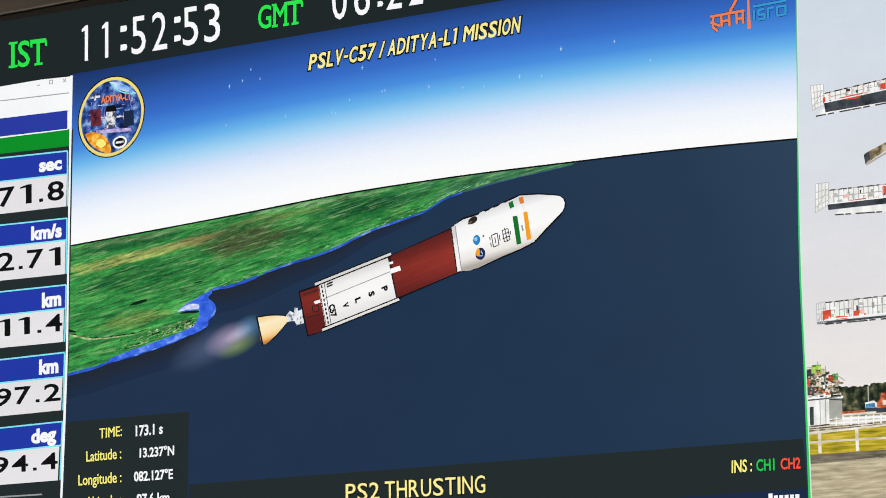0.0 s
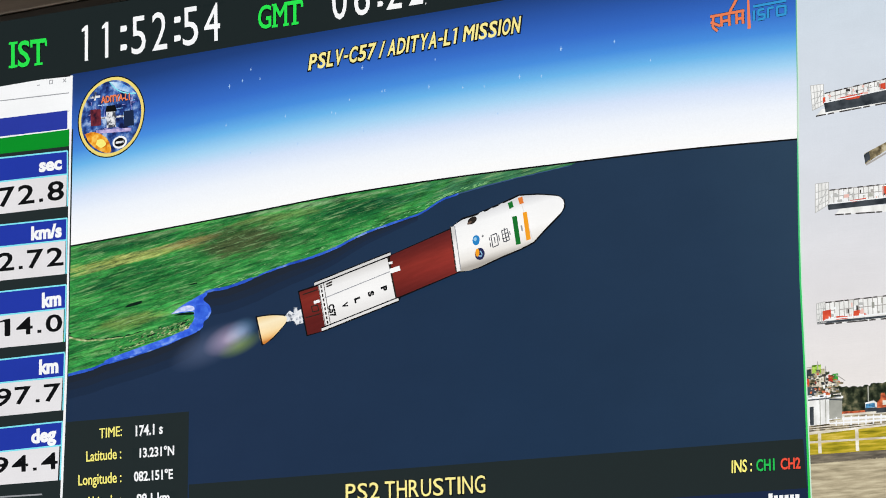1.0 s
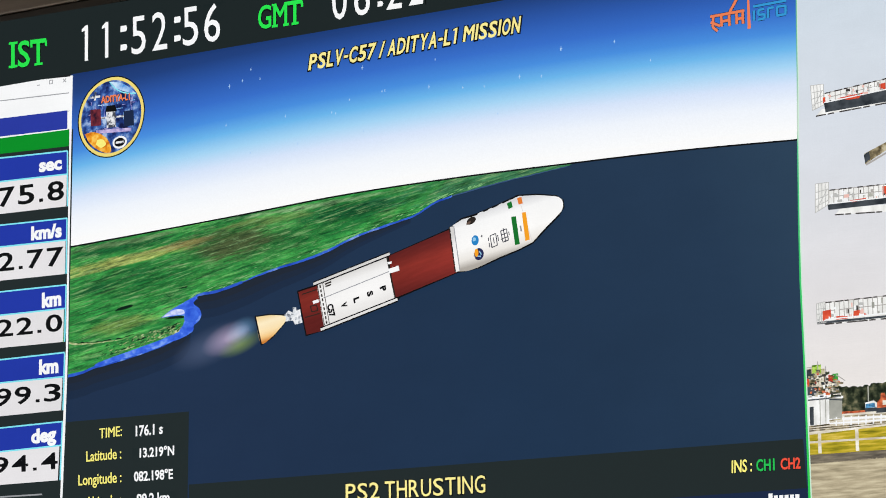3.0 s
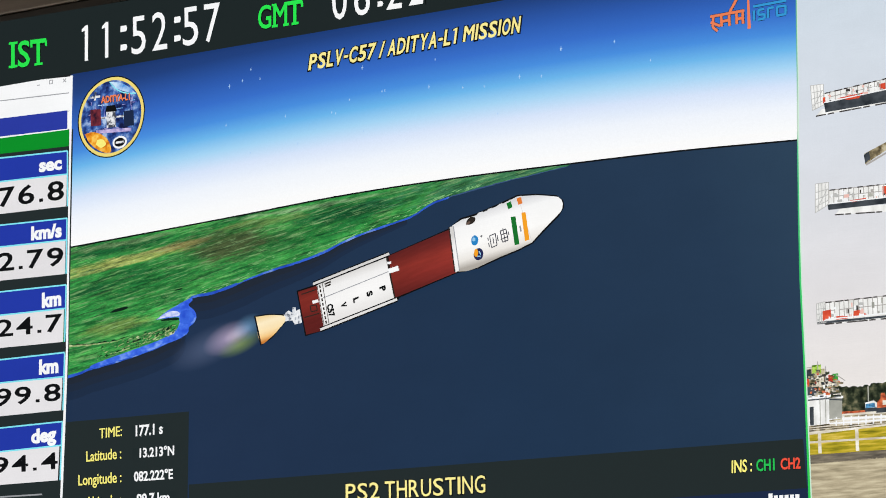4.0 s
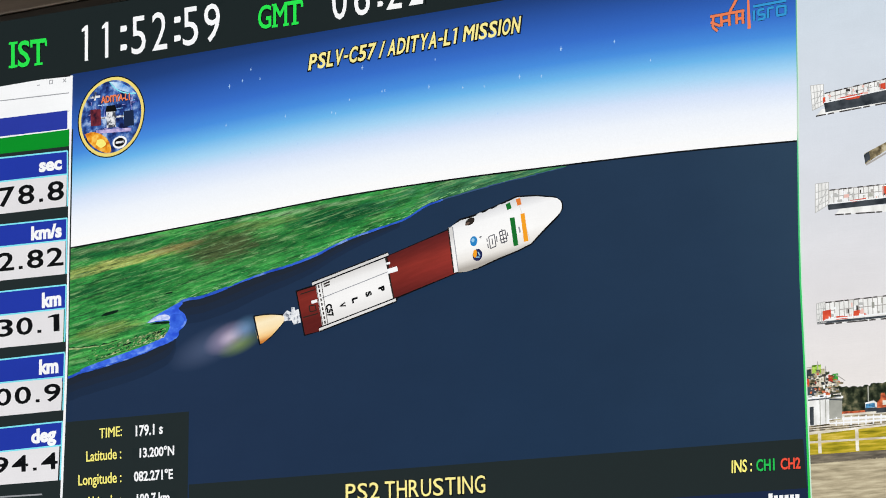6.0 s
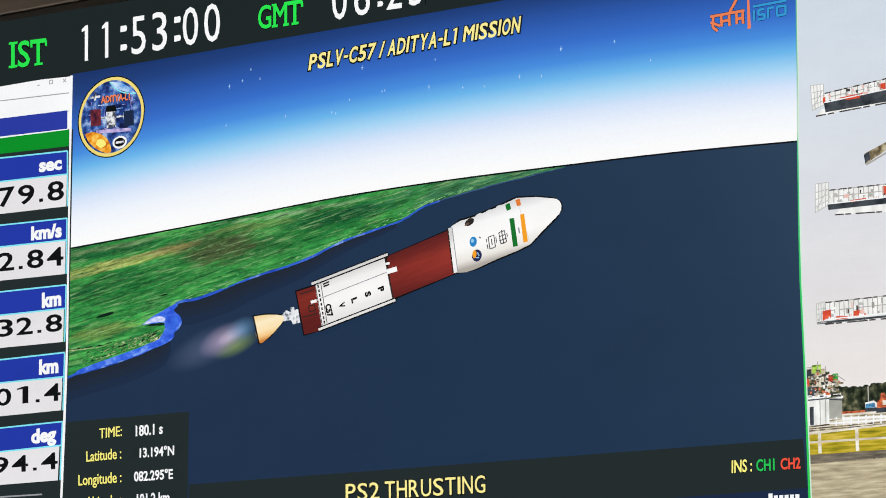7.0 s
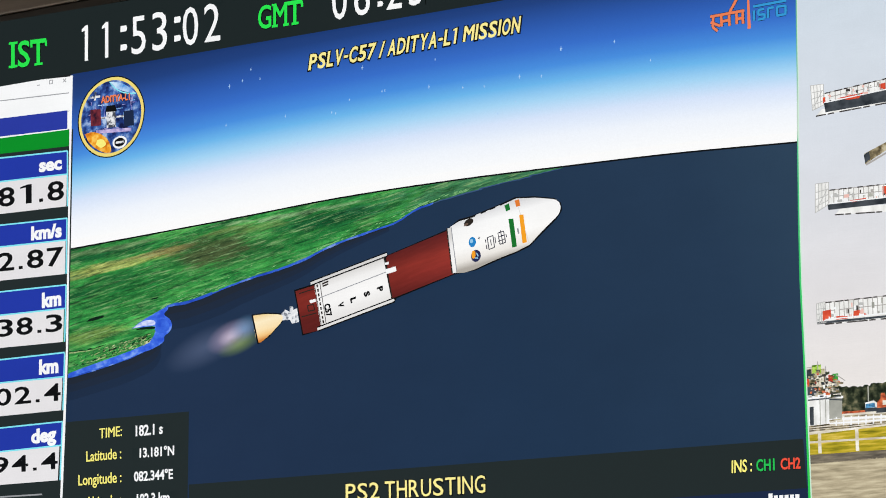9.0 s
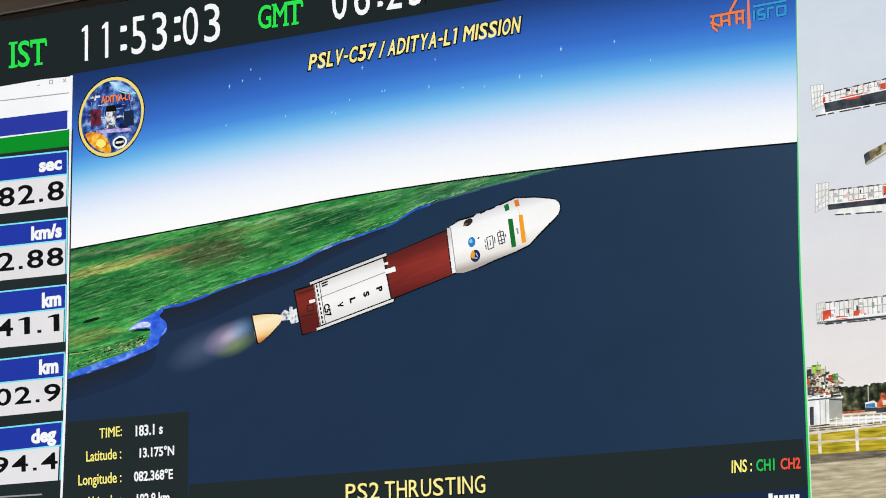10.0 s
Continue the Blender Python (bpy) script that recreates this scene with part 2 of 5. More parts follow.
GLYPHS = {}
FLAGGED = [(0.5, 0), (1, 0), (1, 1), (0.62, 1), (0.0, 0.9), (0.0, 0.83), (0.5, 0.86)]   # a one with a short flag


def clock_digit(body, p0, p1, p2, d, material, parent, shift=(0, 0)):
    """A digit of the clock; the one is drawn narrow, with a flag."""
    if body != "1":
        return letters("digit", body, p0, p1, p2, d, material, parent, 0.0, "", shift)
    w = min(1.0, 0.041 / (p1[0] - p0[0]))
    pts = [(p0[0] + (p1[0] - p0[0]) * ((x - 0.5) * w + 0.5) + (p2[0] - p0[0]) * y + shift[0], p0[1] + (p1[1] - p0[1]) * ((x - 0.5) * w + 0.5) + (p2[1] - p0[1]) * y + shift[1]) for x, y in FLAGGED]
    return plate("digit", pts, d, material, parent)



def glyph(body, fat):
    """Outline of a line of type: verts and faces, baseline at 0, height 1, width 1."""
    if (body, fat) not in GLYPHS:
        cu = bpy.data.curves.new("type", "FONT")
        cu.body, cu.offset, cu.extrude, cu.resolution_u = body, (0.0 if "M" in body else fat), 0.5, 3
        ob = new("type", cu)
        me = bpy.data.meshes.new_from_object(ob)
        bpy.data.objects.remove(ob)
        bpy.data.curves.remove(cu)
        vs = [tuple(v.co) for v in me.vertices]
        fs = [tuple(f.vertices) for f in me.polygons]
        bpy.data.meshes.remove(me)
        if "M" in body and fat > 0:
            # struck twice, side by side, for its weight
            n = len(vs)
            vs = [(v[0] - fat, v[1], v[2]) for v in vs] + [(v[0] + fat, v[1], v[2] * 1.06) for v in vs]
            fs = fs + [tuple(k + n for k in f) for f in fs]
        x0, x1 = min(v[0] for v in vs), max(v[0] for v in vs)
        z1 = max(v[1] for v in vs)
        GLYPHS[body, fat] = ([((v[0] - x0) / (x1 - x0), v[1] / z1, v[2]) for v in vs], fs)
    return GLYPHS[body, fat]


def letters(name, body, p0, p1, p2, d, material, parent, fat=0.0, label="", shift=(0, 0)):
    """Type from the baseline's start p0 to its end p1, with the height of p2 over p0."""
    vs, fs = glyph(body, fat)
    if name.endswith("letters") or name.endswith("letters_rim"):
        made = None
        for vs1, fs1 in letter_pieces(vs, fs):
            made = set_type(name.replace("letters", "letter"), vs1, fs1, p0, p1, p2, d, material, parent, label, shift)
        return made
    return set_type(name, vs, fs, p0, p1, p2, d, material, parent, label, shift)


def letter_pieces(vs, fs):
    """Type taken apart into its letters: joined outlines, and those that stand over one another."""
    owner = list(range(len(vs)))

    def top(k):
        while owner[k] != k:
            owner[k] = owner[owner[k]]
            k = owner[k]
        return k
    for f in fs:
        for k in f[1:]:
            owner[top(k)] = top(f[0])
    groups = {}
    for k in range(len(vs)):
        groups.setdefault(top(k), []).append(k)
    runs = sorted(([min(vs[k][0] for k in g), max(vs[k][0] for k in g), g] for g in groups.values()), key=lambda r: r[0])
    joined = []
    for lo, hi, g in runs:
        if joined and min(hi, joined[-1][1]) - lo > 0.5 * min(hi - lo, joined[-1][1] - joined[-1][0]):
            joined[-1] = [joined[-1][0], max(hi, joined[-1][1]), joined[-1][2] + g]
        else:
            joined.append([lo, hi, g])
    for lo, hi, g in joined:
        at = {k: n for n, k in enumerate(g)}
        yield [vs[k] for k in g], [tuple(at[k] for k in f) for f in fs if f[0] in at]


def set_type(name, vs, fs, p0, p1, p2, d, material, parent, label, shift):
    me = bpy.data.meshes.new(name)
    pts = []
    for x, y, z in vs:
        u = p0[0] + (p1[0] - p0[0]) * x + (p2[0] - p0[0]) * y + shift[0]
        v = p0[1] + (p1[1] - p0[1]) * x + (p2[1] - p0[1]) * y + shift[1]
        pts.append((u, -d + 0.0008 - 0.0016 * z, v))
    me.from_pydata(pts, [], fs)
    me.materials.append(material)
    ob = new(name, me)
    ob.parent = parent
    ob.matrix_parent_inverse = WORLD.get(parent, Matrix()).inverted()
    if label:
        tagged(ob, label)
    return ob


def outlined(name, body, p0, p1, p2, d, material, parent, fat=0.02, rim=0.05, label=""):
    """Type with a black rim."""
    letters(name + "_rim", body, p0, p1, p2, d, M["black"], parent, fat + rim)
    return letters(name, body, p0, p1, p2, d + 0.002, material, parent, fat, label)


def condensed(name, body, p0, p1, p2, d, material, parent, fat, rim):
    """A line of narrow type, letter by letter, each fitted to a cell of its own."""
    cells = [{"I": 0.26, "1": 0.5, " ": 0.16, "-": 0.52, "/": 0.56, "M": 1.30, "L": 0.84}.get(c, 1.0) for c in body]
    total, gap, at = sum(cells) + 0.20 * (len(body) - 1), 0.20, 0.0
    run = Vector((p1[0] - p0[0], p1[1] - p0[1]))
    up = Vector((p2[0] - p0[0], p2[1] - p0[1]))
    for c, w in zip(body, cells):
        a = Vector((p0[0], p0[1])) + run * (at / total)
        b = a + run * (w / total)
        at += w + gap
        if c == "-":
            mid = [a + up * 0.36, b + up * 0.36, b + up * 0.52, a + up * 0.52]
            grow = up.length * 0.07
            plate(name + "_rim", [mid[0] + Vector((-grow, -grow)), mid[1] + Vector((grow, -grow)), mid[2] + Vector((grow, grow)), mid[3] + Vector((-grow, grow))], d, M["black"], parent, "", 0.0016)
            plate(name, mid, d + 0.002, material, parent, "", 0.0016)
        elif c == "1":
            shape = lambda q, w, h: [a + (b - a) * ((x - 0.5) * w + 0.5) + up * ((y - 0.5) * h + 0.5) for x, y in q]
            plate(name + "_rim", shape(FLAGGED, 1.7, 1.12), d, M["black"], parent, "", 0.0016)
            plate(name, shape(FLAGGED, 1.0, 1.0), d + 0.002, material, parent, "", 0.0016)
        elif c != " ":
            e = run.normalized() * up.length * rim * 1.25
            weight = 0.0 if c in "I1" else fat
            letters(name + "_rim", c, a - e, b + e, a - e + up * (1 + rim * 0.9), d, M["black"], parent, weight + rim)
            letters(name, c, a, b, a + up, d + 0.002, material, parent, weight)


def block(name, lo, hi, material, parent=None, bevel=0.0):
    bm = bmesh.new()
    bmesh.ops.create_cube(bm, size=1)
    for v in bm.verts:
        v.co = [lo[i] + (v.co[i] + 0.5) * (hi[i] - lo[i]) for i in range(3)]
    if bevel:
        bmesh.ops.bevel(bm, geom=bm.edges[:], offset=bevel, segments=2, affect="EDGES")
    return part(name, bm, material, parent)


# ---- the hall ----
def hall():
    for name, lo, hi, mat, label in (
            ("floor", (-9, -16, -0.2), (9.5, 2.9, 0), "carpet", "dark grey carpeted floor of the control hall"),
            ("ceiling", (-9, -16, 7.2), (9.5, 2.9, 7.4), "ceiling", "plain off-white ceiling over the control hall"),
            ("wall_west", (-9.2, -16, 0), (-9, 2.9, 7.2), "plaster", "plain beige plastered side wall"),
            ("wall_east", (9.5, -16, 0), (9.7, 2.9, 7.2), "plaster", "plain beige plastered side wall"),
            ("wall_south", (-9, -16.2, 0), (9.5, -16, 7.2), "plaster", "plain beige plastered rear wall"),
            ("wall_north", (-9, 2.7, 0), (9.5, 2.9, 7.2), "plaster", "beige plastered wall behind the picture wall")):
        tagged(block(name, lo, hi, M[mat]), label, name.split("_")[0], kind="structure")


def picture_wall():
    wall = root("video_wall", (-1.0, 1.35, 0), "large black video wall cabinet filling the hall's front", "video wall")
    # the body leaves a bay free for the number drums
    for name, lo, hi in (("cabinet_body", (-8.4, 0.0, 0.0), (-4.0, 2.695, 5.93)), ("cabinet_body", (-1.3, 0.0, 0.0), (6.2, 2.695, 5.93)),
                         ("cabinet_base", (-4.0, 0.0, 0.0), (-1.3, 2.695, 3.05)), ("cabinet_top", (-4.0, 0.0, 5.1), (-1.3, 2.695, 5.93)),
                         ("cabinet_back", (-4.0, 2.6, 3.05), (-1.3, 2.695, 5.1))):
        block(name, lo, hi, M["cabinet"], wall)
    return wall


def pelmet():
    """Timber pelmet over the wall's top edge."""
    top = root("pelmet", (-1.0, 0.0, 5.93), "brown timber pelmet with a thin edge strip above the video wall", "pelmet")
    a, b = (-2.828, 5.825), (-1.933, 5.814)
    c, d = (-2.833, 5.872), (-2.204, 5.856)
    z = (a[1] + b[1]) / 2
    z2 = (c[1] + d[1]) / 2
    # darker board between the clock band and the edge strip
    block("dark_board", (-8.4, -0.02, z), (6.2, 2.69, z2), M["wood_dark"], top)
    block("edge_strip", (-8.4, -0.035, z2), (6.2, 2.69, z2 + 0.012), M["edge"], top, 0.002)
    block("fascia", (-8.4, -0.03, z2 + 0.012), (6.2, 2.69, 7.2), M["wood"], top, 0.003)


# ---- clock band ----
MOVES = []
STEP = 1 / FPS


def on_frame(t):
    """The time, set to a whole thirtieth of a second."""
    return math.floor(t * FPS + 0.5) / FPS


def stepped(ob, times_at, shift):
    """The strip jumps by one place at each of the times."""
    rows, here = [(0.0, Matrix())], 0
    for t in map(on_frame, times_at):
        rows.append((t - STEP, pose(shift[0] * here, 0, shift[1] * here)))
        here += 1
        rows.append((t, pose(shift[0] * here, 0, shift[1] * here)))
    rows.append((10.0, pose(shift[0] * here, 0, shift[1] * here)))
    MOVES.append((ob, rows))


def pierced(x0, x1, low, high, holes, d, t=0.002):
    """A band from x0 to x1 between the slanting lines low and high, with upright slots cut through it."""
    def at(edge, x):
        (ax, az), (bx, bz) = edge
        return az + (bz - az) * (x - ax) / (bx - ax)
    bm, x = bmesh.new(), x0
    for hx0, hx1, hz0, hz1 in sorted(holes) + [(x1, x1, 0, 0)]:
        prism([(x, at(low, x)), (hx0, at(low, hx0)), (hx0, at(high, hx0)), (x, at(high, x))], d, t, bm)
        if hx1 > hx0:
            prism([(hx0, at(low, hx0)), (hx1, at(low, hx1)), (hx1, hz0), (hx0, hz0)], d, t, bm)
            prism([(hx0, hz1), (hx1, hz1), (hx1, at(high, hx1)), (hx0, at(high, hx0))], d, t, bm)
        x = hx1
    return bm


def slot(p, q):
    """A slot between the lower left p and the upper right q."""
    return (p[0], q[0], p[1], q[1])


def clock_band():
    clock = root("clock_display", (-2.4, -0.02, 5.5), "dark clock band of the video wall with white digits", "clock display")
    low = ((-2.297, 5.454), (0.330, 5.457))
    high = ((-2.828, 5.825), (-1.914, 5.811))
    holes = [slot((-1.787, 5.501), (-1.669, 5.720)), slot((-1.585, 5.497), (-1.464, 5.717)),
             slot((-1.449, 5.495), (-1.317, 5.713)), slot((-0.185, 5.504), (-0.074, 5.711))]
    part("front_panel", pierced(-8.2, 6.0, low, high, holes, 0.0346, 0.001), M["charcoal_clock"], clock)
    zone = [("I", (-2.736, 5.548), (-2.712, 5.547), (-2.741, 5.694)), ("S", (-2.689, 5.546), (-2.606, 5.543), (-2.694, 5.693)), ("T", (-2.602, 5.542), (-2.492, 5.538), (-2.607, 5.687)),
            ("G", (-1.094, 5.526), (-1.012, 5.524), (-1.095, 5.651)), ("M", (-0.998, 5.522), (-0.913, 5.520), (-0.999, 5.645)), ("T", (-0.910, 5.519), (-0.819, 5.518), (-0.911, 5.646))]
    for ch, a, b, c in zone:
        outlined("zone_letter", ch, a, b, c, 0.036, M["lime"], clock, 0.012, 0.03, "bright green letter")
    strokes("serif", [((-2.757, 5.689), (-2.697, 5.686)), ((-2.752, 5.555), (-2.692, 5.553)), ((-2.572, 5.544), (-2.517, 5.542)), ((-2.600, 5.674), (-2.597, 5.645)), ((-2.498, 5.669), (-2.495, 5.639)),
                      ((-1.006, 5.527), (-0.971, 5.526)), ((-0.936, 5.524), (-0.901, 5.524)), ((-0.883, 5.522), (-0.841, 5.522)), ((-1.008, 5.641), (-0.980, 5.640)), ((-0.930, 5.640), (-0.905, 5.639)), ((-0.821, 5.633), (-0.819, 5.605))], 0.013, 0.0385, M["lime"], clock)
    W = M["white"]
    for body, a, b, c in (("1", (-2.259, 5.516), (-2.197, 5.515), (-2.264, 5.715)), ("1", (-2.121, 5.514), (-2.060, 5.513), (-2.126, 5.713)),
                          ("5", (-1.913, 5.506), (-1.819, 5.505), (-1.921, 5.714)),
                          ("0", (-0.635, 5.506), (-0.545, 5.504), (-0.639, 5.711)), ("6", (-0.501, 5.506), (-0.406, 5.507), (-0.505, 5.708)),
                          ("2", (-0.308, 5.510), (-0.217, 5.508), (-0.311, 5.707))):
        clock_digit(body, a, b, c, 0.036, W, clock)
    for a, b in (((-1.995, 5.637), (-1.947, 5.680)), ((-1.992, 5.533), (-1.944, 5.576)), ((-1.639, 5.634), (-1.592, 5.677)),
                 ((-1.637, 5.532), (-1.590, 5.574)), ((-0.365, 5.531), (-0.328, 5.566)), ((-0.365, 5.638), (-0.328, 5.659))):
        low, top = a[1] + 0.12 * (b[1] - a[1]), b[1] - 0.12 * (b[1] - a[1])
        plate("colon_dot", [(a[0] + 0.004, low), (b[0] - 0.006, low), (b[0], (low + top) / 2), (b[0] - 0.006, top), (a[0] + 0.004, top)], 0.036, W, clock)

    def strip(values, p0, p1, p2, d, shift, pad):
        w, h = p1[0] - p0[0], p2[1] - p0[1]
        n = len(values) - 1
        ex, ez = -shift[0] * n, -shift[1] * n
        xs = sorted((p0[0] - pad, p0[0] + w + pad + ex))
        lo, hi = min(p0[1], p0[1] + ez) - 0.03, max(p2[1], p2[1] + ez) + 0.03
        st = plate("digit_strip", [(xs[0], lo), (xs[1], lo), (xs[1], hi), (xs[0], hi)], d, M["charcoal_clock"], clock, "dark sliding strip of white digits", 0.001)
        for i, v in enumerate(values):
            s = (-shift[0] * i, -shift[1] * i)
            clock_digit(v, p0, p1, p2, d + 0.0009, W, st, s)
        return st
    units = strip("34567890123", (-1.453, 5.512), (-1.351, 5.509), (-1.460, 5.720), 0.0120, (-0.17, 0), 0.05)
    stepped(units, [0.65 + k for k in range(10)], (-0.17, 0))
    tens = strip("50", (-1.590, 5.512), (-1.490, 5.510), (-1.597, 5.721), 0.0152, (0, 0.27), 0.012)
    stepped(tens, [6.65], (0, 0.27))
    mins = strip("23", (-1.790, 5.513), (-1.693, 5.512), (-1.798, 5.724), 0.0152, (0, 0.27), 0.012)
    stepped(mins, [6.65], (0, 0.27))
    gmt = strip("23", (-0.186, 5.519), (-0.103, 5.518), (-0.189, 5.715), 0.0152, (0, 0.27), 0.012)
    stepped(gmt, [6.65], (0, 0.27))


# ---- telemetry panel ----
UPDATES = [0.1, 1.1, 2.15, 2.65, 3.75, 4.75, 5.8, 6.75, 7.85, 8.9, 9.9]


def numerals(text, v0, v1, v2, d, parent):
    """Numerals in even cells, set from the right end v1 towards v0; v2 gives the height over v0."""
    base, up = (Vector(v1) - Vector(v0)) / 100, Vector(v2) - Vector(v0)
    pen, out = Vector(v1), []
    for ch in reversed(text):
        w = 6.5 if ch == "." else 29
        if ch == ".":
            pen = pen - base * 2
            p = pen - base * w
            out.append(plate("numeral", [p, pen, pen + up * 0.17, p + up * 0.17], d, M["black"], parent))
        elif ch == "1":
            p = pen - base * 25
            out.append(plate("numeral", [p + base * 20 * x + up * y for x, y in FLAGGED], d, M["black"], parent))
        else:
            p = pen - base * w
            out.append(letters("numeral", ch, p, pen, p + up, d, M["black"], parent, 0.014))
        pen = pen - base * (w + (8.5 if ch == "." else 6))
    return out


def number_drum(tel, values, v0, v1, v2, zb, zt):
    """A twelve-sided drum on an upright axle behind the value box, one number on each side."""
    half, cx, face = 0.315, -2.675, -0.025
    r = half / math.tan(math.pi / 12)
    axle = Vector((cx, face + r, 0))
    bm = bmesh.new()
    ring = [(axle.x + half / math.sin(math.pi / 12) * math.sin(a), axle.y - half / math.sin(math.pi / 12) * math.cos(a)) for a in (math.pi / 12 + k * math.pi / 6 for k in range(12))]
    top, low = ([bm.verts.new((x, y, z)) for x, y in ring] for z in (zt, zb))
    bm.faces.new(top)
    bm.faces.new(low[::-1])
    for k in range(12):
        j = (k + 1) % 12
        bm.faces.new((top[k], low[k], low[j], top[j]))
    bmesh.ops.recalc_face_normals(bm, faces=bm.faces)
    drum = part("number_drum", bm, M["paper"], tel, "pale drum with black numbers")
    for i, v in enumerate(values):
        for ob in numerals(v, v0, v1, v2, 0.002 - face, drum):
            ob.data.transform(Matrix.Translation(axle) @ Matrix.Rotation(i * math.pi / 6, 4, "Z") @ Matrix.Translation(-axle))
    rows, here = [(0.0, Matrix())], 0

    def turned(k):
        return Matrix.Translation(axle) @ Matrix.Rotation(-k * math.pi / 6, 4, "Z") @ Matrix.Translation(-axle)
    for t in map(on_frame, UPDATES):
        rows += [(t - STEP, turned(here)), (t, turned(here + 1))]
        here += 1
    MOVES.append((drum, rows + [(10.0, turned(here))]))


def telemetry():
    tel = root("telemetry_display", (-2.6, -0.02, 4.2), "telemetry panel with white value boxes and blue headers", "telemetry display")
    left = -2.99
    D = 0.034

    def wide(a, b, c, d):
        """A band that runs on past a and d to the panel's left end."""
        sa, sc = (b[1] - a[1]) / (b[0] - a[0]), (c[1] - d[1]) / (c[0] - d[0])
        return [(left, a[1] + sa * (left - a[0])), b, c, (left, d[1] + sc * (left - d[0]))]
    plate("side_panel", [(-8.2, 2.0), (left, 2.0), (left, 5.55), (-8.2, 5.55)], D, M["charcoal"], tel)
    plate("title_bar", wide((-2.815, 5.468), (-2.312, 5.443), (-2.322, 5.253), (-2.808, 5.272)), D, M["white"], tel, "white window title bar")
    plate("title_rule", wide((-2.810, 5.374), (-2.335, 5.355), (-2.335, 5.350), (-2.809, 5.369)), D + 0.002, M["line"], tel)
    for k, c in enumerate(((-2.543, 5.434), (-2.457, 5.430), (-2.364, 5.426))):
        s = 0.010
        ln = [[((-s, -s), (s, -s))], [((-s, -s), (s, -s)), ((s, -s), (s, s)), ((s, s), (-s, s)), ((-s, s), (-s, -s))], [((-s, -s), (s, s)), ((-s, s), (s, -s))]][k]
        strokes("window_button", [((c[0] + a[0], c[1] + a[1]), (c[0] + b[0], c[1] + b[1])) for a, b in ln], 0.004, D + 0.002, M["line"], tel)
    plate("blue_bar", wide((-2.806, 5.271), (-2.340, 5.256), (-2.337, 5.154), (-2.802, 5.169)), D + 0.002, M["blue_bar"], tel, "plain blue bar")
    plate("white_rule", wide((-2.804, 5.170), (-2.322, 5.253), (-2.319, 5.146), (-2.803, 5.157)), D - 0.0015, M["white"], tel)
    plate("green_bar", wide((-2.804, 5.160), (-2.326, 5.148), (-2.326, 5.056), (-2.800, 5.072)), D, M["green_bar"], tel, "plain green bar")
    # right rim: dark strip and white line
    plate("rim", [(-2.336, 5.151), (-2.300, 5.146), (-2.293, 3.880), (-2.319, 3.116), (-2.349, 3.118), (-2.327, 3.882)], D - 0.0005, M["charcoal"], tel)
    plate("rim_line", [(-2.326, 5.448), (-2.309, 5.446), (-2.308, 5.081), (-2.304, 4.491), (-2.297, 3.940), (-2.303, 3.518), (-2.312, 3.116), (-2.325, 3.116),
                       (-2.318, 3.519), (-2.310, 3.941), (-2.315, 4.492), (-2.321, 5.083)], D + 0.002, M["white"], tel, "thin white edge line")
    rows = []
    rows.append(("sec", ((-2.799, 5.048), (-2.333, 5.030), (-2.331, 4.902), (-2.795, 4.915)), ((-2.324, 4.725), (-2.788, 4.734)), ((-2.522, 4.938), (-2.367, 4.936), (-2.523, 4.988)),
         ((-2.744, 4.776), (-2.355, 4.769), (-2.748, 4.881)), ["171.8", "172.8", "173.8", "174.8", "175.8", "176.8", "177.8", "178.8", "179.8", "180.8", "181.8", "182.8"]))
    rows.append(("km/s", ((-2.786, 4.671), (-2.325, 4.659), (-2.326, 4.540), (-2.781, 4.550)), ((-2.322, 4.355), (-2.775, 4.363)), ((-2.564, 4.566), (-2.356, 4.563), (-2.566, 4.640)),
         ((-2.735, 4.417), (-2.348, 4.408), (-2.739, 4.517)), ["2.71", "2.72", "2.74", "2.75", "2.77", "2.79", "2.80", "2.82", "2.84", "2.85", "2.87", "2.88"]))
    rows.append(("km", ((-2.772, 4.301), (-2.320, 4.295), (-2.322, 4.168), (-2.768, 4.172)), ((-2.321, 3.988), (-2.761, 3.993)), ((-2.478, 4.188), (-2.348, 4.190), (-2.481, 4.267)),
         ((-2.730, 4.056), (-2.345, 4.051), (-2.734, 4.149)), ["211.4", "214.0", "216.7", "219.3", "222.0", "224.7", "227.4", "230.1", "232.8", "235.6", "238.3", "241.1"]))
    rows.append(("km", ((-2.759, 3.928), (-2.319, 3.930), (-2.323, 3.800), (-2.754, 3.802)), ((-2.321, 3.622), (-2.748, 3.621)), ((-2.486, 3.828), (-2.356, 3.828), (-2.488, 3.905)),
         ((-2.729, 3.680), (-2.345, 3.678), (-2.732, 3.772)), ["97.2", "97.7", "98.3", "98.8", "99.3", "99.8", "00.4", "00.9", "01.4", "01.9", "02.4", "02.9"]))
    rows.append(("deg", ((-2.745, 3.557), (-2.323, 3.561), (-2.329, 3.435), (-2.741, 3.429)), ((-2.329, 3.251), (-2.735, 3.251)), ((-2.527, 3.460), (-2.360, 3.465), (-2.530, 3.534)),
         ((-2.752, 3.317), (-2.370, 3.318), (-2.756, 3.405)), ["94.4"]))
    last = wide((-2.800, 5.072), (-2.326, 5.056), (-2.326, 5.056), (-2.800, 5.072))
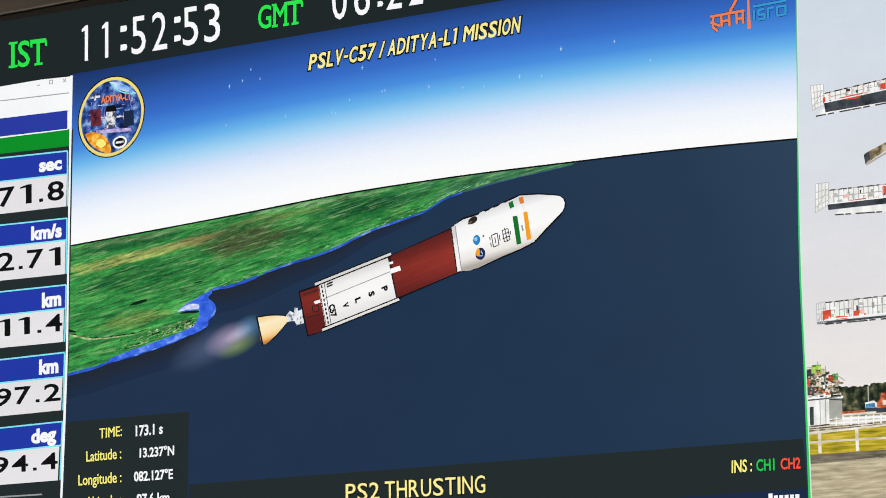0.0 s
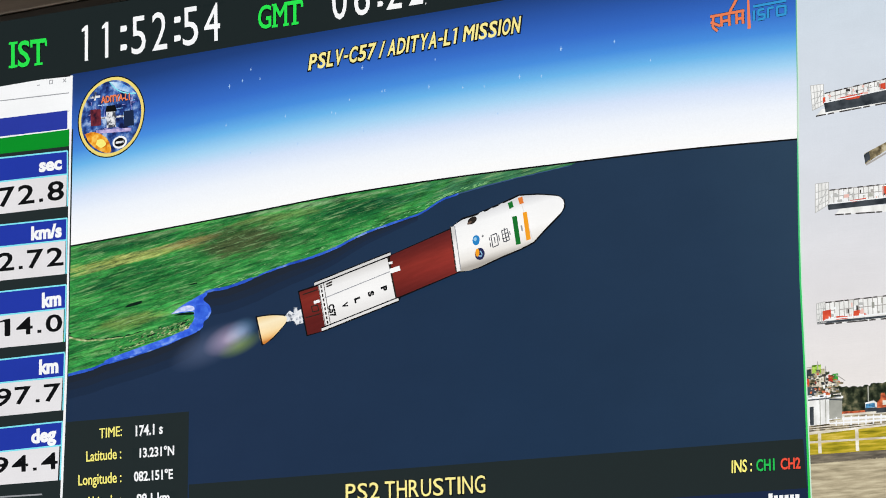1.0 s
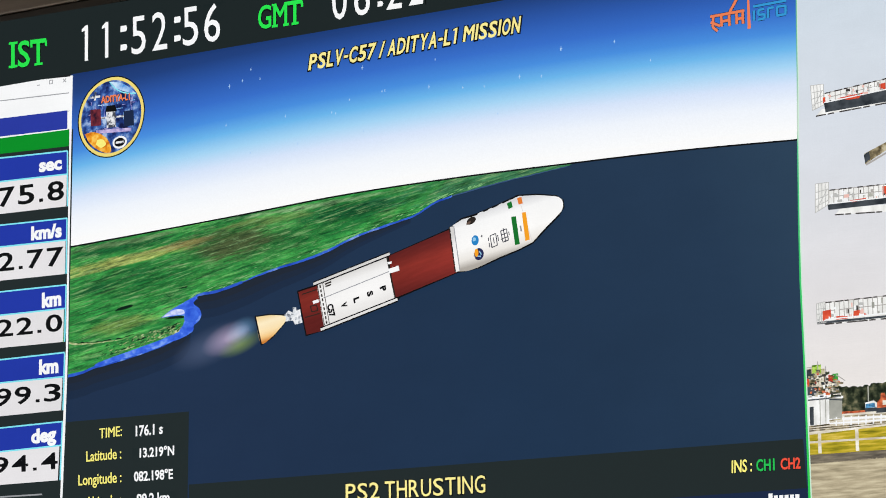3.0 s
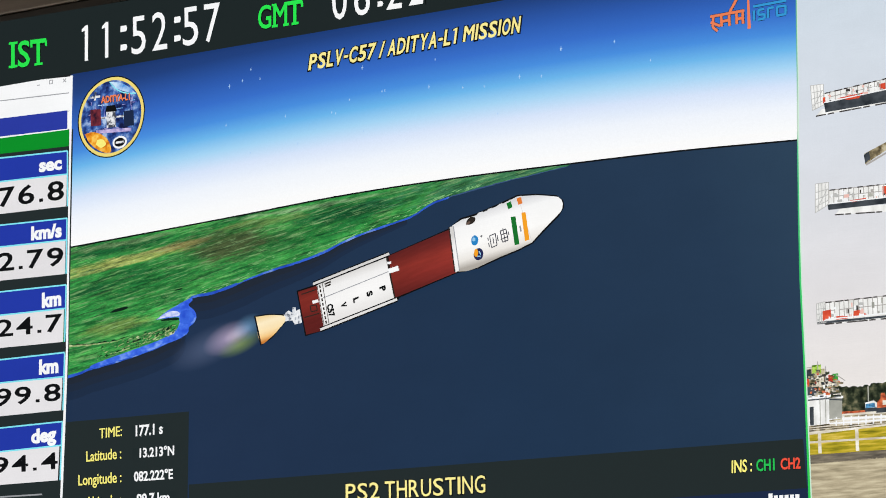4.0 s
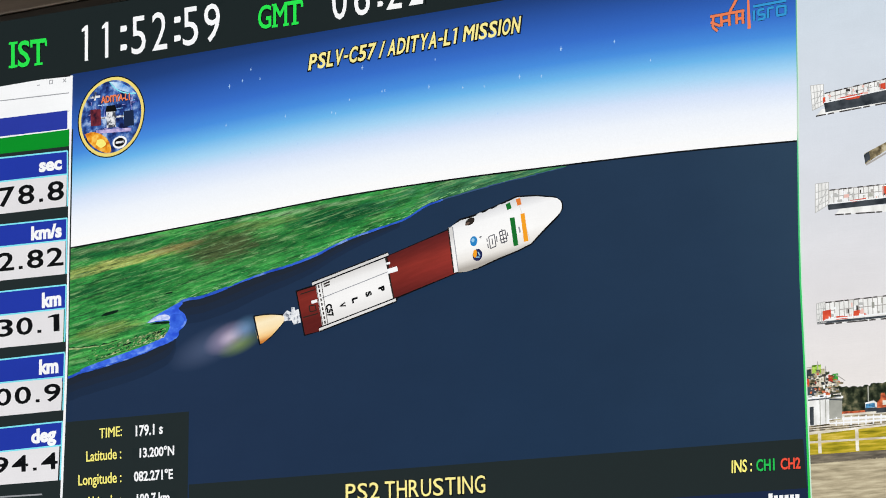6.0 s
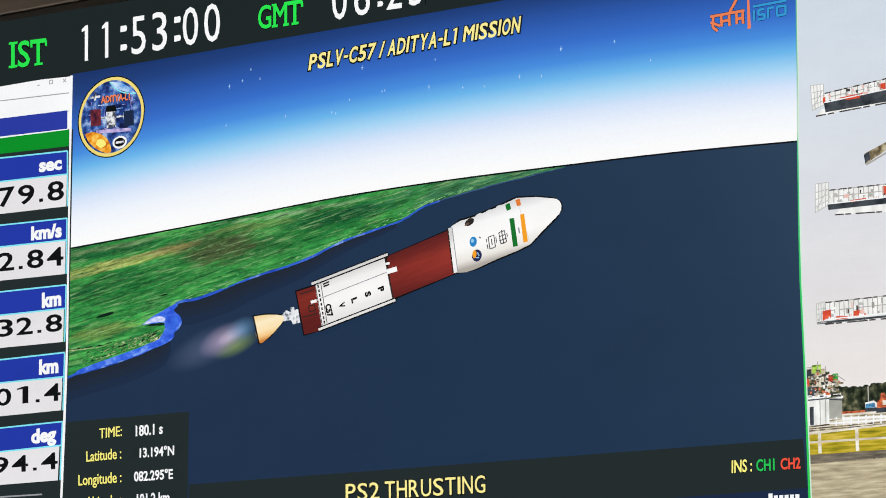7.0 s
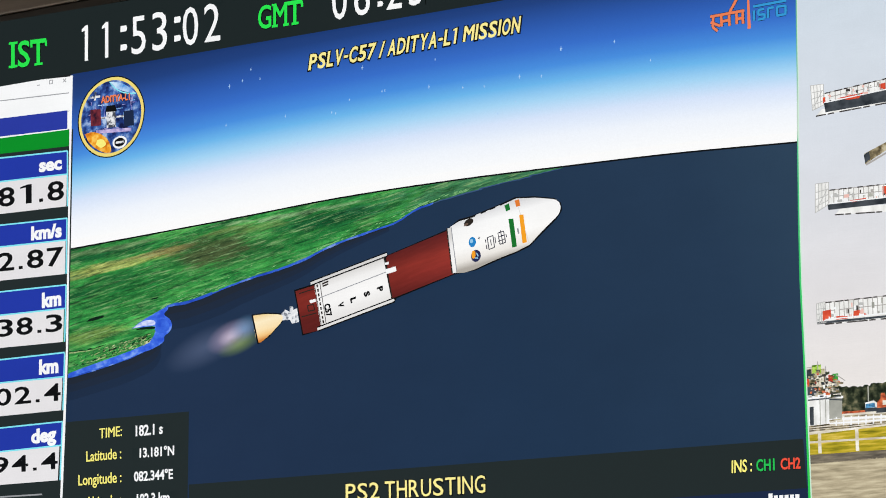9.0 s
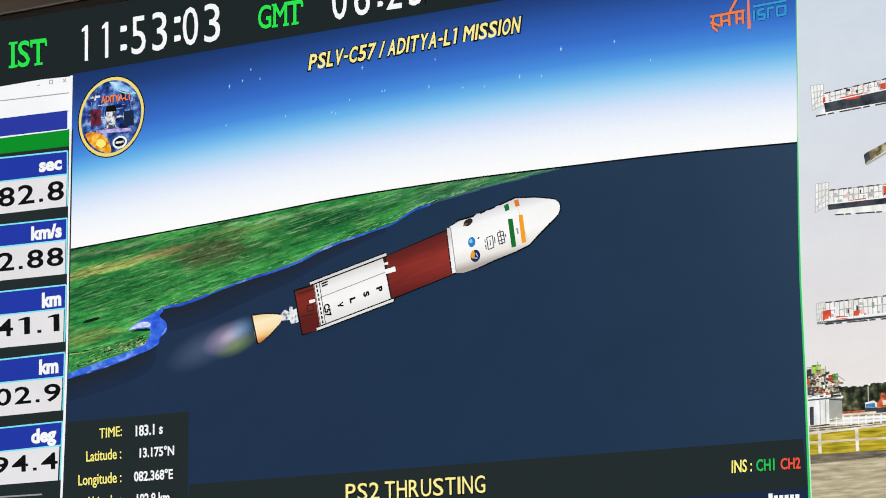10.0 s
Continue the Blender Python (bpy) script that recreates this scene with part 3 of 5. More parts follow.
    for unit, (a, b, c, d), (e, f), (t0, t1, t2), (v0, v1, v2), values in rows:
        # dark gap above the header
        plate("gap_band", wide(last[3], last[2], b, a), D - 0.0008, M["charcoal"], tel)
        box = wide(a, b, e, f)
        plate("header", wide(a, b, c, d), D, M["blue"], tel, "blue header strip")
        strokes("box_outline", [(box[0], b), (b, e), (wide(d, c, c, d)[0], c)], 0.008, D + 0.001, M["cyan"], tel, "thin cyan box outline")
        letters("unit_letters", unit, t0, t1, t2, D + 0.004, M["white"], tel, 0.045, "white unit letters")
        zt, zb = max(d[1], c[1]) + 0.04, min(f[1], e[1]) - 0.04
        if len(values) == 1:
            card = plate("value_card", [(left - 0.03, zb), (v1[0] + 0.11, zb), (v1[0] + 0.11, zt), (left - 0.03, zt)], 0.0045, M["paper"], tel, "pale value card")
            numerals(values[0], v0, v1, v2, 0.006, card)
        else:
            number_drum(tel, values, v0, v1, v2, zb, zt)
        last = [None, None, e, f]
    plate("gap_band", wide(last[3], last[2], (-2.332, 3.174), (-2.732, 3.174)), D - 0.0008, M["charcoal"], tel)
    plate("lower_panel", [(left, 2.0), (-2.317, 2.076), (-2.336, 3.174), (-2.732, 3.174), (left, (-2.732, 3.174)[1])], D - 0.0012, M["charcoal"], tel)
    strokes("box_outline", [((-2.731, 3.186), (-2.448, 3.183))], 0.008, D + 0.001, M["line"], tel)


# ---- flight animation ----
def smooth(pts, n=8, rough=0.0, seed=0.0):
    """A smooth line through the points, with a little unevenness."""
    out = []
    for i in range(len(pts) - 1):
        p0, p1, p2, p3 = (Vector(pts[max(0, min(len(pts) - 1, i + k))]) for k in (-1, 0, 1, 2))
        for j in range(n):
            t = j / n
            v = 0.5 * (2 * p1 + (p2 - p0) * t + (2 * p0 - 5 * p1 + 4 * p2 - p3) * t * t + (3 * p1 - p0 - 3 * p2 + p3) * t ** 3)
            k = noise.noise((v.x * 14, v.y * 14, seed)) + 0.6 * noise.noise((v.x * 40, v.y * 40, seed + 5))
            out.append((v.x, v.y + rough * k))
    out.append(tuple(pts[-1]))
    return out


def turn_slide(ob, ref, rows):
    """Rigid shift and turn by two marks: ref is their place at rest."""
    r0, r1 = Vector(ref[0]), Vector(ref[1])
    mid = (r0 + r1) / 2
    out = []
    for t, a, b in rows:
        a, b = Vector(a), Vector(b)
        m = (a + b) / 2
        ang = math.atan2((b - a).y, (b - a).x) - math.atan2((r1 - r0).y, (r1 - r0).x)
        out.append((t, pose(m.x, 0, m.y) @ Matrix.Rotation(-ang, 4, "Y") @ pose(-mid.x, 0, -mid.y)))
    MOVES.append((ob, out))


DIVIDER = [(1.99, 2.0), (1.925, 2.856), (1.917, 3.498), (1.908, 3.889), (1.907, 4.160), (1.915, 4.551), (1.919, 4.845), (1.926, 5.224), (1.905, 5.7)]


def divider_run(z0, z1):
    """The divider's line from height z0 up to z1."""
    def at(z):
        for (xa, za), (xb, zb) in zip(DIVIDER, DIVIDER[1:]):
            if za <= z <= zb:
                return xa + (xb - xa) * (z - za) / (zb - za)
    return [(at(z0), z0)] + [p for p in DIVIDER if z0 < p[1] < z1] + [(at(z1), z1)]


def flight_display():
    fl = root("flight_display", (-0.2, -0.02, 4.2), "flight animation on the video wall, rocket over coast and sea", "flight display")
    x0, x1 = -2.352, (1.913, 4.418)[0]
    nx, nz = (-1.538, 3.466)[0], (-2.008, 3.530)[1]
    plate("sea_picture", [(nx, 2.0)] + divider_run(2.0, 4.8) + [(x0, 4.8), (x0, nz), (nx, nz)], 0.008, M["sea"], fl, "dark navy sea")

    # coast, from the window's edge to the horizon, in four pieces that drift apart slowly
    coast = smooth([(-2.614, 3.744), (-2.424, 3.790), (-2.295, 3.816), (-2.142, 3.836), (-1.994, 3.866), (-1.763, 3.903), (-1.579, 3.946), (-1.468, 3.989), (-1.425, 4.049), (-1.425, 4.102),
                    (-1.401, 4.166), (-1.348, 4.184), (-1.258, 4.188), (-1.117, 4.218), (-0.943, 4.260), (-0.737, 4.294), (-0.601, 4.326), (-0.433, 4.380), (-0.267, 4.414),
                    (-0.102, 4.447), (0.012, 4.497), (0.158, 4.526), (0.382, 4.553), (0.571, 4.570), (0.726, 4.584)], 8, 0.003)
    top = 4.72
    # drift over the ten seconds at three places of the coast: the far shore drifts less
    drift = [((-1.370, 4.078), (-1.681, 4.012)), ((-0.086, 4.462), (-0.273, 4.422)), ((0.382, 4.553), (0.280, 4.531)), ((0.726, 4.584), (0.680, 4.579))]

    def drift_at(x):
        x = max(drift[0][0][0], min(drift[-1][0][0], x))
        for (a, a2), (b, b2) in zip(drift, drift[1:]):
            if a[0] <= x <= b[0]:
                f = (x - a[0]) / (b[0] - a[0])
                return [(a2[k] - a[k]) * (1 - f) + (b2[k] - b[k]) * f for k in (0, 1)]
    ends = [coast[0][0], (-1.100, 4.249)[0]]
    while ends[-1] < coast[-1][0] - 0.05:
        ends.append(min(coast[-1][0], ends[-1] + 0.24))
    for i, (a, b) in enumerate(zip(ends, ends[1:])):
        a, b, d = (a - 0.10 if i else a), b + 0.02, 0.0165 - 0.0007 * i
        # the shore is picked by its order, for it turns back in the bay
        ids = [k for k, p in enumerate(coast) if a <= p[0] <= b]
        line = coast[ids[0]:ids[-1] + 1]
        mx = (line[0][0] + line[-1][0]) / 2 if i else drift[0][0][0]
        sh = drift_at(mx)
        rows = [(t, (sh[0] * t / 10, sh[1] * t / 10)) for t in (0, 5, 10)]
        # inland end in long ragged tongues, like the streaks of the land
        z0, tongue = line[-1][1], []
        crest = top if i else z0 + 0.05
        for k in range(1, 60):
            z = z0 + (top - z0) * k / 60
            if z < crest:
                tongue.append((line[-1][0] + 0.07 * noise.noise((z * 45, i, 1)) + 0.05 * noise.noise((z * 120, i, 2)) + 0.25 * (z - z0), z))
        inland = [(tongue[-1][0], top), (line[0][0], top)]
        if i == 0:
            # the near land ends in a frayed crest; the land behind it drifts less
            inland = []
            for k in range(130):
                x = tongue[-1][0] + (line[0][0] - 0.1 - tongue[-1][0]) * k / 129
                inland.append((x, 4.245 + 0.045 * (x + 2.33) + 0.030 * noise.noise((x * 5, 0, 7)) + 0.016 * noise.noise((x * 22, 0, 8)) + 0.008 * noise.noise((x * 70, 0, 9))))
            edge = [(-1.02 + 0.09 * noise.noise((z * 45, 3, 1)) + 0.05 * noise.noise((z * 120, 3, 2)) + 0.25 * (z - 4.3), z) for z in (4.27 + 0.45 * k / 50 for k in range(51))]
            back = plate("land_piece", [(-2.75, 4.10), (-1.30, 4.20)] + edge + [(edge[-1][0], top), (-2.75, top)], d - 0.0003, M["land"], fl, "green inland country with dry fields", 0.0008)
            MOVES.append((back, [(t, pose(-0.0196 * t, 0, -0.0042 * t)) for t in (0, 5, 10)]))
        land = plate("land_piece", line + tongue + inland,
                     d, M["land"], fl, "green coastal land with dry streaks", 0.0008)
        def width(f, i=i, line=line):
            p = line[round(f * (len(line) - 1))]
            w = 0.011 if i == 0 else 0.0075 * (0.55 if i > 5 else 1.0) * (1 - 0.75 * max(0, (p[0] - 0.2) / 0.8))
            return w * (1 + 0.5 * noise.noise((p[0] * 9, p[1] * 9, 3.3)))
        for k, (reach, tone) in enumerate(() if i > 4 else ((0.13, "deep_1"), (0.085, "deep_2"), (0.045, "deep_3"))):
            ribbon("dark_shallow", line, lambda f: 0.0, lambda f, r=reach: r * max(0.02, min(1.0, (0.15 - line[round(f * (len(line) - 1))][0]) / 1.2)), 0.0084 + 0.0003 * k + 0.00002 * i, M[tone], land, "", 0.0001)
        ribbon("surf_line", line, lambda f: width(f) * 0.5, width, d + 0.00025, M["surf" if i < 6 else "far_surf"], land, "bright blue surf line" if i < 6 else "dim far surf line", 0.0002)
        if i == 0:
            shoal = smooth([(-1.608, 4.082), (-1.540, 4.120), (-1.476, 4.144), (-1.426, 4.163), (-1.387, 4.174), (-1.379, 4.161), (-1.400, 4.145), (-1.397, 4.132), (-1.364, 4.106), (-1.351, 4.070), (-1.370, 4.039), (-1.398, 4.021), (-1.405, 3.992), (-1.465, 3.965), (-1.537, 3.948), (-1.626, 3.926), (-1.753, 3.901), (-2.010, 3.861), (-2.014, 3.879), (-1.827, 3.920), (-1.645, 3.957), (-1.566, 3.977), (-1.502, 4.001), (-1.466, 4.030), (-1.463, 4.060), (-1.467, 4.081), (-1.539, 4.082)], 4, 0.0008)
            plate("shoal", shoal, d + 0.0008, M["shoal"], land, "blue shallow bay with pale sand", 0.0002)
            plate("deep_cove", smooth([(-1.446, 4.114), (-1.404, 4.113), (-1.375, 4.090), (-1.367, 4.062), (-1.395, 4.041), (-1.431, 4.042), (-1.453, 4.067), (-1.457, 4.092)], 4, 0.003), d + 0.0010, M["cove"], land, "deeper blue cove", 0.0002)
            plate("sand_spit", smooth([(-1.604, 4.082), (-1.558, 4.107), (-1.511, 4.118), (-1.468, 4.110), (-1.460, 4.089), (-1.511, 4.088), (-1.557, 4.086)], 4, 0.002), d + 0.0010, M["spit"], land, "pale sand spit", 0.0002)
            plate("dark_inlet", smooth([(-1.590, 4.071), (-1.546, 4.081), (-1.503, 4.081), (-1.464, 4.077), (-1.464, 4.067), (-1.521, 4.069)], 3, 0.001), d + 0.0012, M["pond"], land, "dark inlet under the spit", 0.0002)
            plate("green_finger", smooth([(-1.647, 4.062), (-1.575, 4.067), (-1.503, 4.068), (-1.460, 4.062), (-1.463, 4.042), (-1.502, 4.028), (-1.574, 4.022), (-1.647, 4.026)], 4, 0.003), d + 0.0011, M["land"], land, "", 0.0002)
            line2 = smooth([(-2.40, 4.050), (-2.320, 4.030), (-2.236, 4.007), (-2.158, 3.991), (-2.080, 3.985), (-2.016, 3.987), (-1.946, 3.985), (-1.860, 3.992), (-1.780, 4.006)], 8, 0.004)
            ribbon("sandy_river", line2, lambda f: 0.007 * (1 - f) ** 0.7 * (1 + 0.7 * noise.noise((f * 14, 2, 0))), lambda f: 0.006 * (1 - f) ** 0.7, d + 0.0009, M["sand"], land, "pale sandy river", 0.0002)
            ribbon("river_bank", line2, lambda f: 0.008 + 0.008 * max(-0.6, noise.noise((f * 22, 5, 0))), lambda f: -0.004, d + 0.0007, M["pond"], land, "dark river bank", 0.0002)
            rs = random.Random(21)
            sands, dark = bmesh.new(), bmesh.new()
            for k in range(430):
                # a field of flecks that narrows towards the west
                f = rs.random() ** 0.7
                c = Vector((-2.02, 3.895)) + (Vector((-1.49, 3.996)) - Vector((-2.02, 3.895))) * f + Vector((rs.uniform(-0.02, 0.02), rs.random() ** 1.4 * (0.075 - 0.028 * f)))
                big = rs.random() ** 3
                ln, th = (0.004 + 0.020 * big) * (0.5 + 0.5 * f), 0.0018 + 0.0062 * big * rs.random()
                n = rs.randint(5, 7)
                blob = [(c.x + ln * math.cos(a) * r + 0.35 * th * math.sin(a), c.y + th * math.sin(a) * r + 0.25 * ln * math.cos(a)) for a, r in ((2 * math.pi * q / n, rs.uniform(0.5, 1.1)) for q in range(n))]
                pale = rs.random() < (0.22 + 0.30 * f)
                prism(blob, d + (0.0012 if pale else 0.0011) + 0.0000004 * k, 0.0002, sands if pale else dark)
            tagged(part("dark_specks", dark, M["pond"], land, "dark specks along the shore"), kind="stuff")
            tagged(part("sand_specks", sands, M["sand"], land, "pale sandy specks along the shore"), kind="stuff")
            plate("dark_pond", smooth([(-1.915, 4.146), (-1.874, 4.161), (-1.800, 4.171), (-1.806, 4.157), (-1.868, 4.146)], 3, 0.003), d + 0.0010, M["pond"], land, "small dark pond", 0.0002)
            plate("dark_pond", smooth([(-1.500, 4.222), (-1.470, 4.231), (-1.440, 4.233), (-1.450, 4.225)], 3, 0.002), d + 0.0010, M["pond"], land, "small dark pond", 0.0002)
            plate("dark_pond", smooth([(-2.330, 4.062), (-2.290, 4.052), (-2.256, 4.036), (-2.300, 4.038)], 3, 0.003), d + 0.0010, M["pond"], land, "small dark pond", 0.0002)
        # pale beaches and villages along the shore
        rs, flecks = random.Random(40 + i), bmesh.new()
        for k in range(110 if i == 0 else 34):
            p = line[rs.randrange(len(line))]
            if (i == 0 and p[0] < -1.42) or p[0] > 0.30:
                continue
            gather = noise.noise((p[0] * 5.0, 0, 4.4))
            if gather < rs.uniform(-0.5, 0.35):
                continue
            up = 0.006 + abs(rs.gauss(0, 0.018)) * (0.45 if gather > 0.15 else 1.0)
            ln, th = rs.uniform(0.006, 0.030), rs.uniform(0.0010, 0.0026)
            c = Vector((p[0] - 0.3 * up, p[1] + up))
            prism([c + Vector((-ln, -0.3 * ln)), c + Vector((0, -th)), c + Vector((ln, 0.3 * ln)), c + Vector((-0.2 * ln, th))], d + 0.0006 + 0.0000005 * k, 0.0002, flecks)
        if flecks.verts:
            tagged(part("shore_flecks", flecks, M["beach"], land, "pale beach flecks"), kind="stuff")
        else:
            flecks.free()
        MOVES.append((land, [(t, pose(v[0], 0, v[1])) for t, v in rows]))

    # sky with its slowly sinking horizon
    hz = smooth([(-2.332, 4.511), (-2.297, 4.512), (-1.296, 4.557), (-0.600, 4.593), (0.064, 4.604), (0.698, 4.599), (1.303, 4.589), (1.907, 4.565), (1.994, 4.562)], 6)
    hz = [p for p in hz if p[0] <= x1]
    hz.append((x1, hz[-1][1]))
    ca, cb = (-2.310, 5.459), (0.321, 5.463)
    rise = lambda x: ca[1] + (cb[1] - ca[1]) * (x - ca[0]) / (cb[0] - ca[0]) + 0.039
    # the white haze sinks with the horizon; the blue above it sinks a little faster
    sky = plate("horizon_haze", hz[:-1] + divider_run(hz[-1][1], hz[-1][1] + 0.045) + [(p[0], p[1] + 0.045) for p in hz[-2::-1]], 0.018, M["haze"], fl, "white haze above the horizon", 0.0004)
    blue = plate("sky_picture", [(p[0], p[1] + 0.022) for p in hz[:-1]] + divider_run(hz[-1][1] + 0.022, rise(x1)) + [(hz[0][0], rise(hz[0][0]))], 0.0174, M["sky"], fl, "sky fading from white to deep blue", 0.0003)
    MOVES.append((blue, [(0.0, Matrix()), (10.0, pose(0, 0, -0.034))]))
    ribbon("horizon_line", hz, lambda f: 0.001, lambda f: 0.007, 0.0188, M["black"], sky, "thin dark horizon line")
    rnd = random.Random(4)
    for x, z in ((-1.149, 5.322), (-1.202, 5.268), (-1.091, 5.262), (-1.284, 5.249), (-1.302, 5.042), (-0.930, 5.042), (-0.540, 5.076), (-0.622, 5.016), (-0.646, 5.025), (-0.344, 5.094), (-0.327, 5.098), (-0.068, 5.080), (0.128, 5.050), (0.251, 5.039), (-0.031, 5.217), (-0.463, 5.234), (0.450, 5.060), (0.573, 5.046), (0.327, 4.891), (0.429, 4.937), (-0.455, 4.903), (-0.852, 4.886), (-1.147, 4.875), (-1.472, 4.873), (0.684, 5.170), (0.681, 5.164), (0.975, 5.162), (1.167, 5.042)):
        s, k = rnd.choice((0.005, 0.006, 0.009)), 0.0012
        cross = [(-s * .7, -k), (-k, -k), (-k, -s * 1.3), (k, -s * 1.3), (k, -k), (s * .7, -k), (s * .7, k), (k, k), (k, s * 1.3), (-k, s * 1.3), (-k, k), (-s * .7, k)]
        plate("star", [(x + u, z + v) for u, v in cross], 0.0195, M["star"], fl, "", 0.0006)
    turn_slide(sky, ((-2.297, 4.512), (1.904, 4.566)), [(0, (-2.297, 4.512), (1.904, 4.566)), (5, (-2.297, 4.502), (1.904, 4.558)), (10, (-2.297, 4.492), (1.904, 4.548))])

    # dark overlay boxes
    ch = M["charcoal"]
    bx0, bx1 = (-2.329, 3.401)[0], (-1.506, 3.345)[0]
    edges = [((-2.366, 3.557), (-1.517, 3.553)), ((-2.361, 3.415), (-1.500, 3.414)), ((-2.358, 3.301), (-1.498, 3.303)), ((-2.354, 3.175), (-1.496, 3.181)), ((-2.325, 2.221), (-1.467, 2.197))]
    slots = [slot((-1.868, 3.440), (-1.637, 3.506)), slot((-1.865, 3.326), (-1.560, 3.389)), slot((-1.870, 3.202), (-1.558, 3.267)), slot((-1.860, 3.084), (-1.570, 3.151))]
    for k in range(4):
        part("readout_box", pierced(bx0, bx1, edges[k + 1], edges[k], [slots[k]], 0.030), ch, fl, "dark readout box")
    plate("status_bar", [(-1.498, 3.176), (0.986, 3.173), (1.905, 3.171), (1.917, 2.947), (1.129, 2.943), (-1.494, 2.924)], 0.0305, ch, fl, "dark status bar")
    plate("lower_bar", [(-1.494, 2.924), (1.129, 2.943), (1.917, 2.947), (1.937, 2.103), (-1.478, 2.029)], 0.030, M["ink_sea"], fl, "navy lower bar")
    condensed("status_letter", "PS2 THRUSTING", (-0.541, 3.034), (0.253, 3.028), (-0.542, 3.118), 0.034, M["title_yellow"], fl, 0.004, 0.045)
    condensed("title_letter", "PSLV-C57 / ADITYA-L1  MISSION", (-0.780, 5.263), (0.460, 5.282), (-0.768, 5.343), 0.034, M["title_yellow"], fl, 0.022, 0.07)
    outlined("channel_letters", "INS :", (1.550, 3.039), (1.652, 3.040), (1.552, 3.096), 0.034, M["yellow"], fl, 0.018, 0.03)
    outlined("channel_letters", "CH1", (1.674, 3.039), (1.764, 3.038), (1.674, 3.092), 0.034, M["green_ch"], fl, 0.022, 0.03, "green channel letters")
    outlined("channel_letters", "CH2", (1.794, 3.039), (1.891, 3.038), (1.794, 3.089), 0.034, M["red"], fl, 0.022, 0.03, "red channel letters")
    a, b, c, d = (1.730, 2.933), (1.888, 2.931), (1.887, 2.893), (1.729, 2.892)
    for k in range(6):
        plate("text_bar", [quad(a, b, c, d, k / 6, 0.0 if k == 0 else 0.25), quad(a, b, c, d, k / 6 + 0.12, 0.0 if k == 0 else 0.25), quad(a, b, c, d, k / 6 + 0.12, 1), quad(a, b, c, d, k / 6, 1)], 0.034, M["white"], fl)

    # readout lines
    n = 21
    lines = [
        ("TIME:", ((-2.075, 3.453), (-1.928, 3.457), (-2.076, 3.505)), ((-1.864, 3.455), (-1.690, 3.456), (-1.865, 3.510)), [f"{173.1 + .5 * k:.1f} s" for k in range(n)]),
        ("Latitude :", ((-2.157, 3.337), (-1.929, 3.339), (-2.159, 3.392)), ((-1.836, 3.341), (-1.615, 3.340), (-1.837, 3.392)), [f"{13.237 - .00296 * k - 7.5e-6 * k * k:.3f}°N" for k in range(n)]),
        ("Longitude :", ((-2.206, 3.215), (-1.925, 3.215), (-2.208, 3.270)), ((-1.869, 3.219), (-1.620, 3.218), (-1.871, 3.272)), [f"{82.127 + .01183 * k + 1.1e-5 * k * k:07.3f}°E" for k in range(n)]),
        ("Altitude :", ((-2.154, 3.095), (-1.923, 3.096), (-2.156, 3.151)), ((-1.848, 3.098), (-1.639, 3.098), (-1.850, 3.152)), [f"{97.6 + .26 * k:.1f} km" for k in range(n)]),
    ]
    for name, (a, b, c), (v0, v1, v2), values in lines:
        outlined("readout_letters", name, a, b, c, 0.034, M["yellow"], fl, 0.009, 0.03)
        values_row(fl, v0, v1, v2, values)

    # round mission badge
    c = (-2.046, 5.183)
    badge = thing("mission_badge", oval(c, 0.219, 0.219, 64), 0.030, M["badge_rim"], "round mission badge with yellow rim and blue field", "badge")
    plate("badge_field", oval(c, 0.200, 0.200, 64), 0.032, M["badge_blue"], badge, "dark blue field")
    strokes("badge_edge", list(zip(oval(c, 0.221, 0.221, 64), oval(c, 0.221, 0.221, 64)[1:] + oval(c, 0.221, 0.221, 64)[:1])), 0.006, 0.0302, M["black"], badge)
    plate("badge_sun", smooth([(-2.218, 5.107), (-2.165, 5.113), (-2.100, 5.089), (-2.053, 5.043), (-2.041, 4.989), (-2.086, 4.991), (-2.143, 5.020), (-2.190, 5.060)], 5), 0.034, M["badge_sun"], badge, "orange sun")
    plate("badge_earth", smooth([(-2.058, 5.377), (-1.997, 5.365), (-1.936, 5.335), (-1.886, 5.291), (-1.943, 5.305), (-2.011, 5.333)], 5), 0.034, M["badge_sky"], badge, "pale blue globe")
    ribbon("globe_rim", smooth([(-2.058, 5.377), (-2.030, 5.345), (-1.980, 5.312), (-1.930, 5.296), (-1.880, 5.290)], 5), lambda f: 0.003, lambda f: 0.004, 0.0348, M["cyan"], badge, "cyan globe rim", 0.0006)
    rb = random.Random(5)
    for k in range(26):
        x, z = -2.046 + rb.uniform(-0.15, 0.15), 5.165 + rb.uniform(-0.07, 0.10)
        plate("circuit_line", bar((x, z), (x + (0.0 if k % 2 else rb.uniform(0.02, 0.05)), z + (rb.uniform(0.02, 0.05) if k % 2 else 0.0)), 0.004), 0.0331 + 0.00001 * k, M["badge_lilac" if k % 3 else "badge_sky"], badge, "", 0.0006)
    plate("satellite_body", [(-2.077, 5.220), (-2.016, 5.218), (-2.010, 5.121), (-2.070, 5.123)], 0.035, M["badge_white"], badge, "white satellite body")
    plate("satellite_top", [(-2.074, 5.245), (-2.017, 5.243), (-2.005, 5.207), (-2.080, 5.211)], 0.036, M["black"], badge)
    plate("solar_panel", [(-2.183, 5.237), (-2.115, 5.234), (-2.109, 5.143), (-2.177, 5.146)], 0.035, M["badge_red"], badge, "dark red solar panel")
    plate("solar_panel", [(-1.959, 5.202), (-1.895, 5.199), (-1.890, 5.115), (-1.954, 5.117)], 0.035, M["ink_sea"], badge, "navy solar panel")
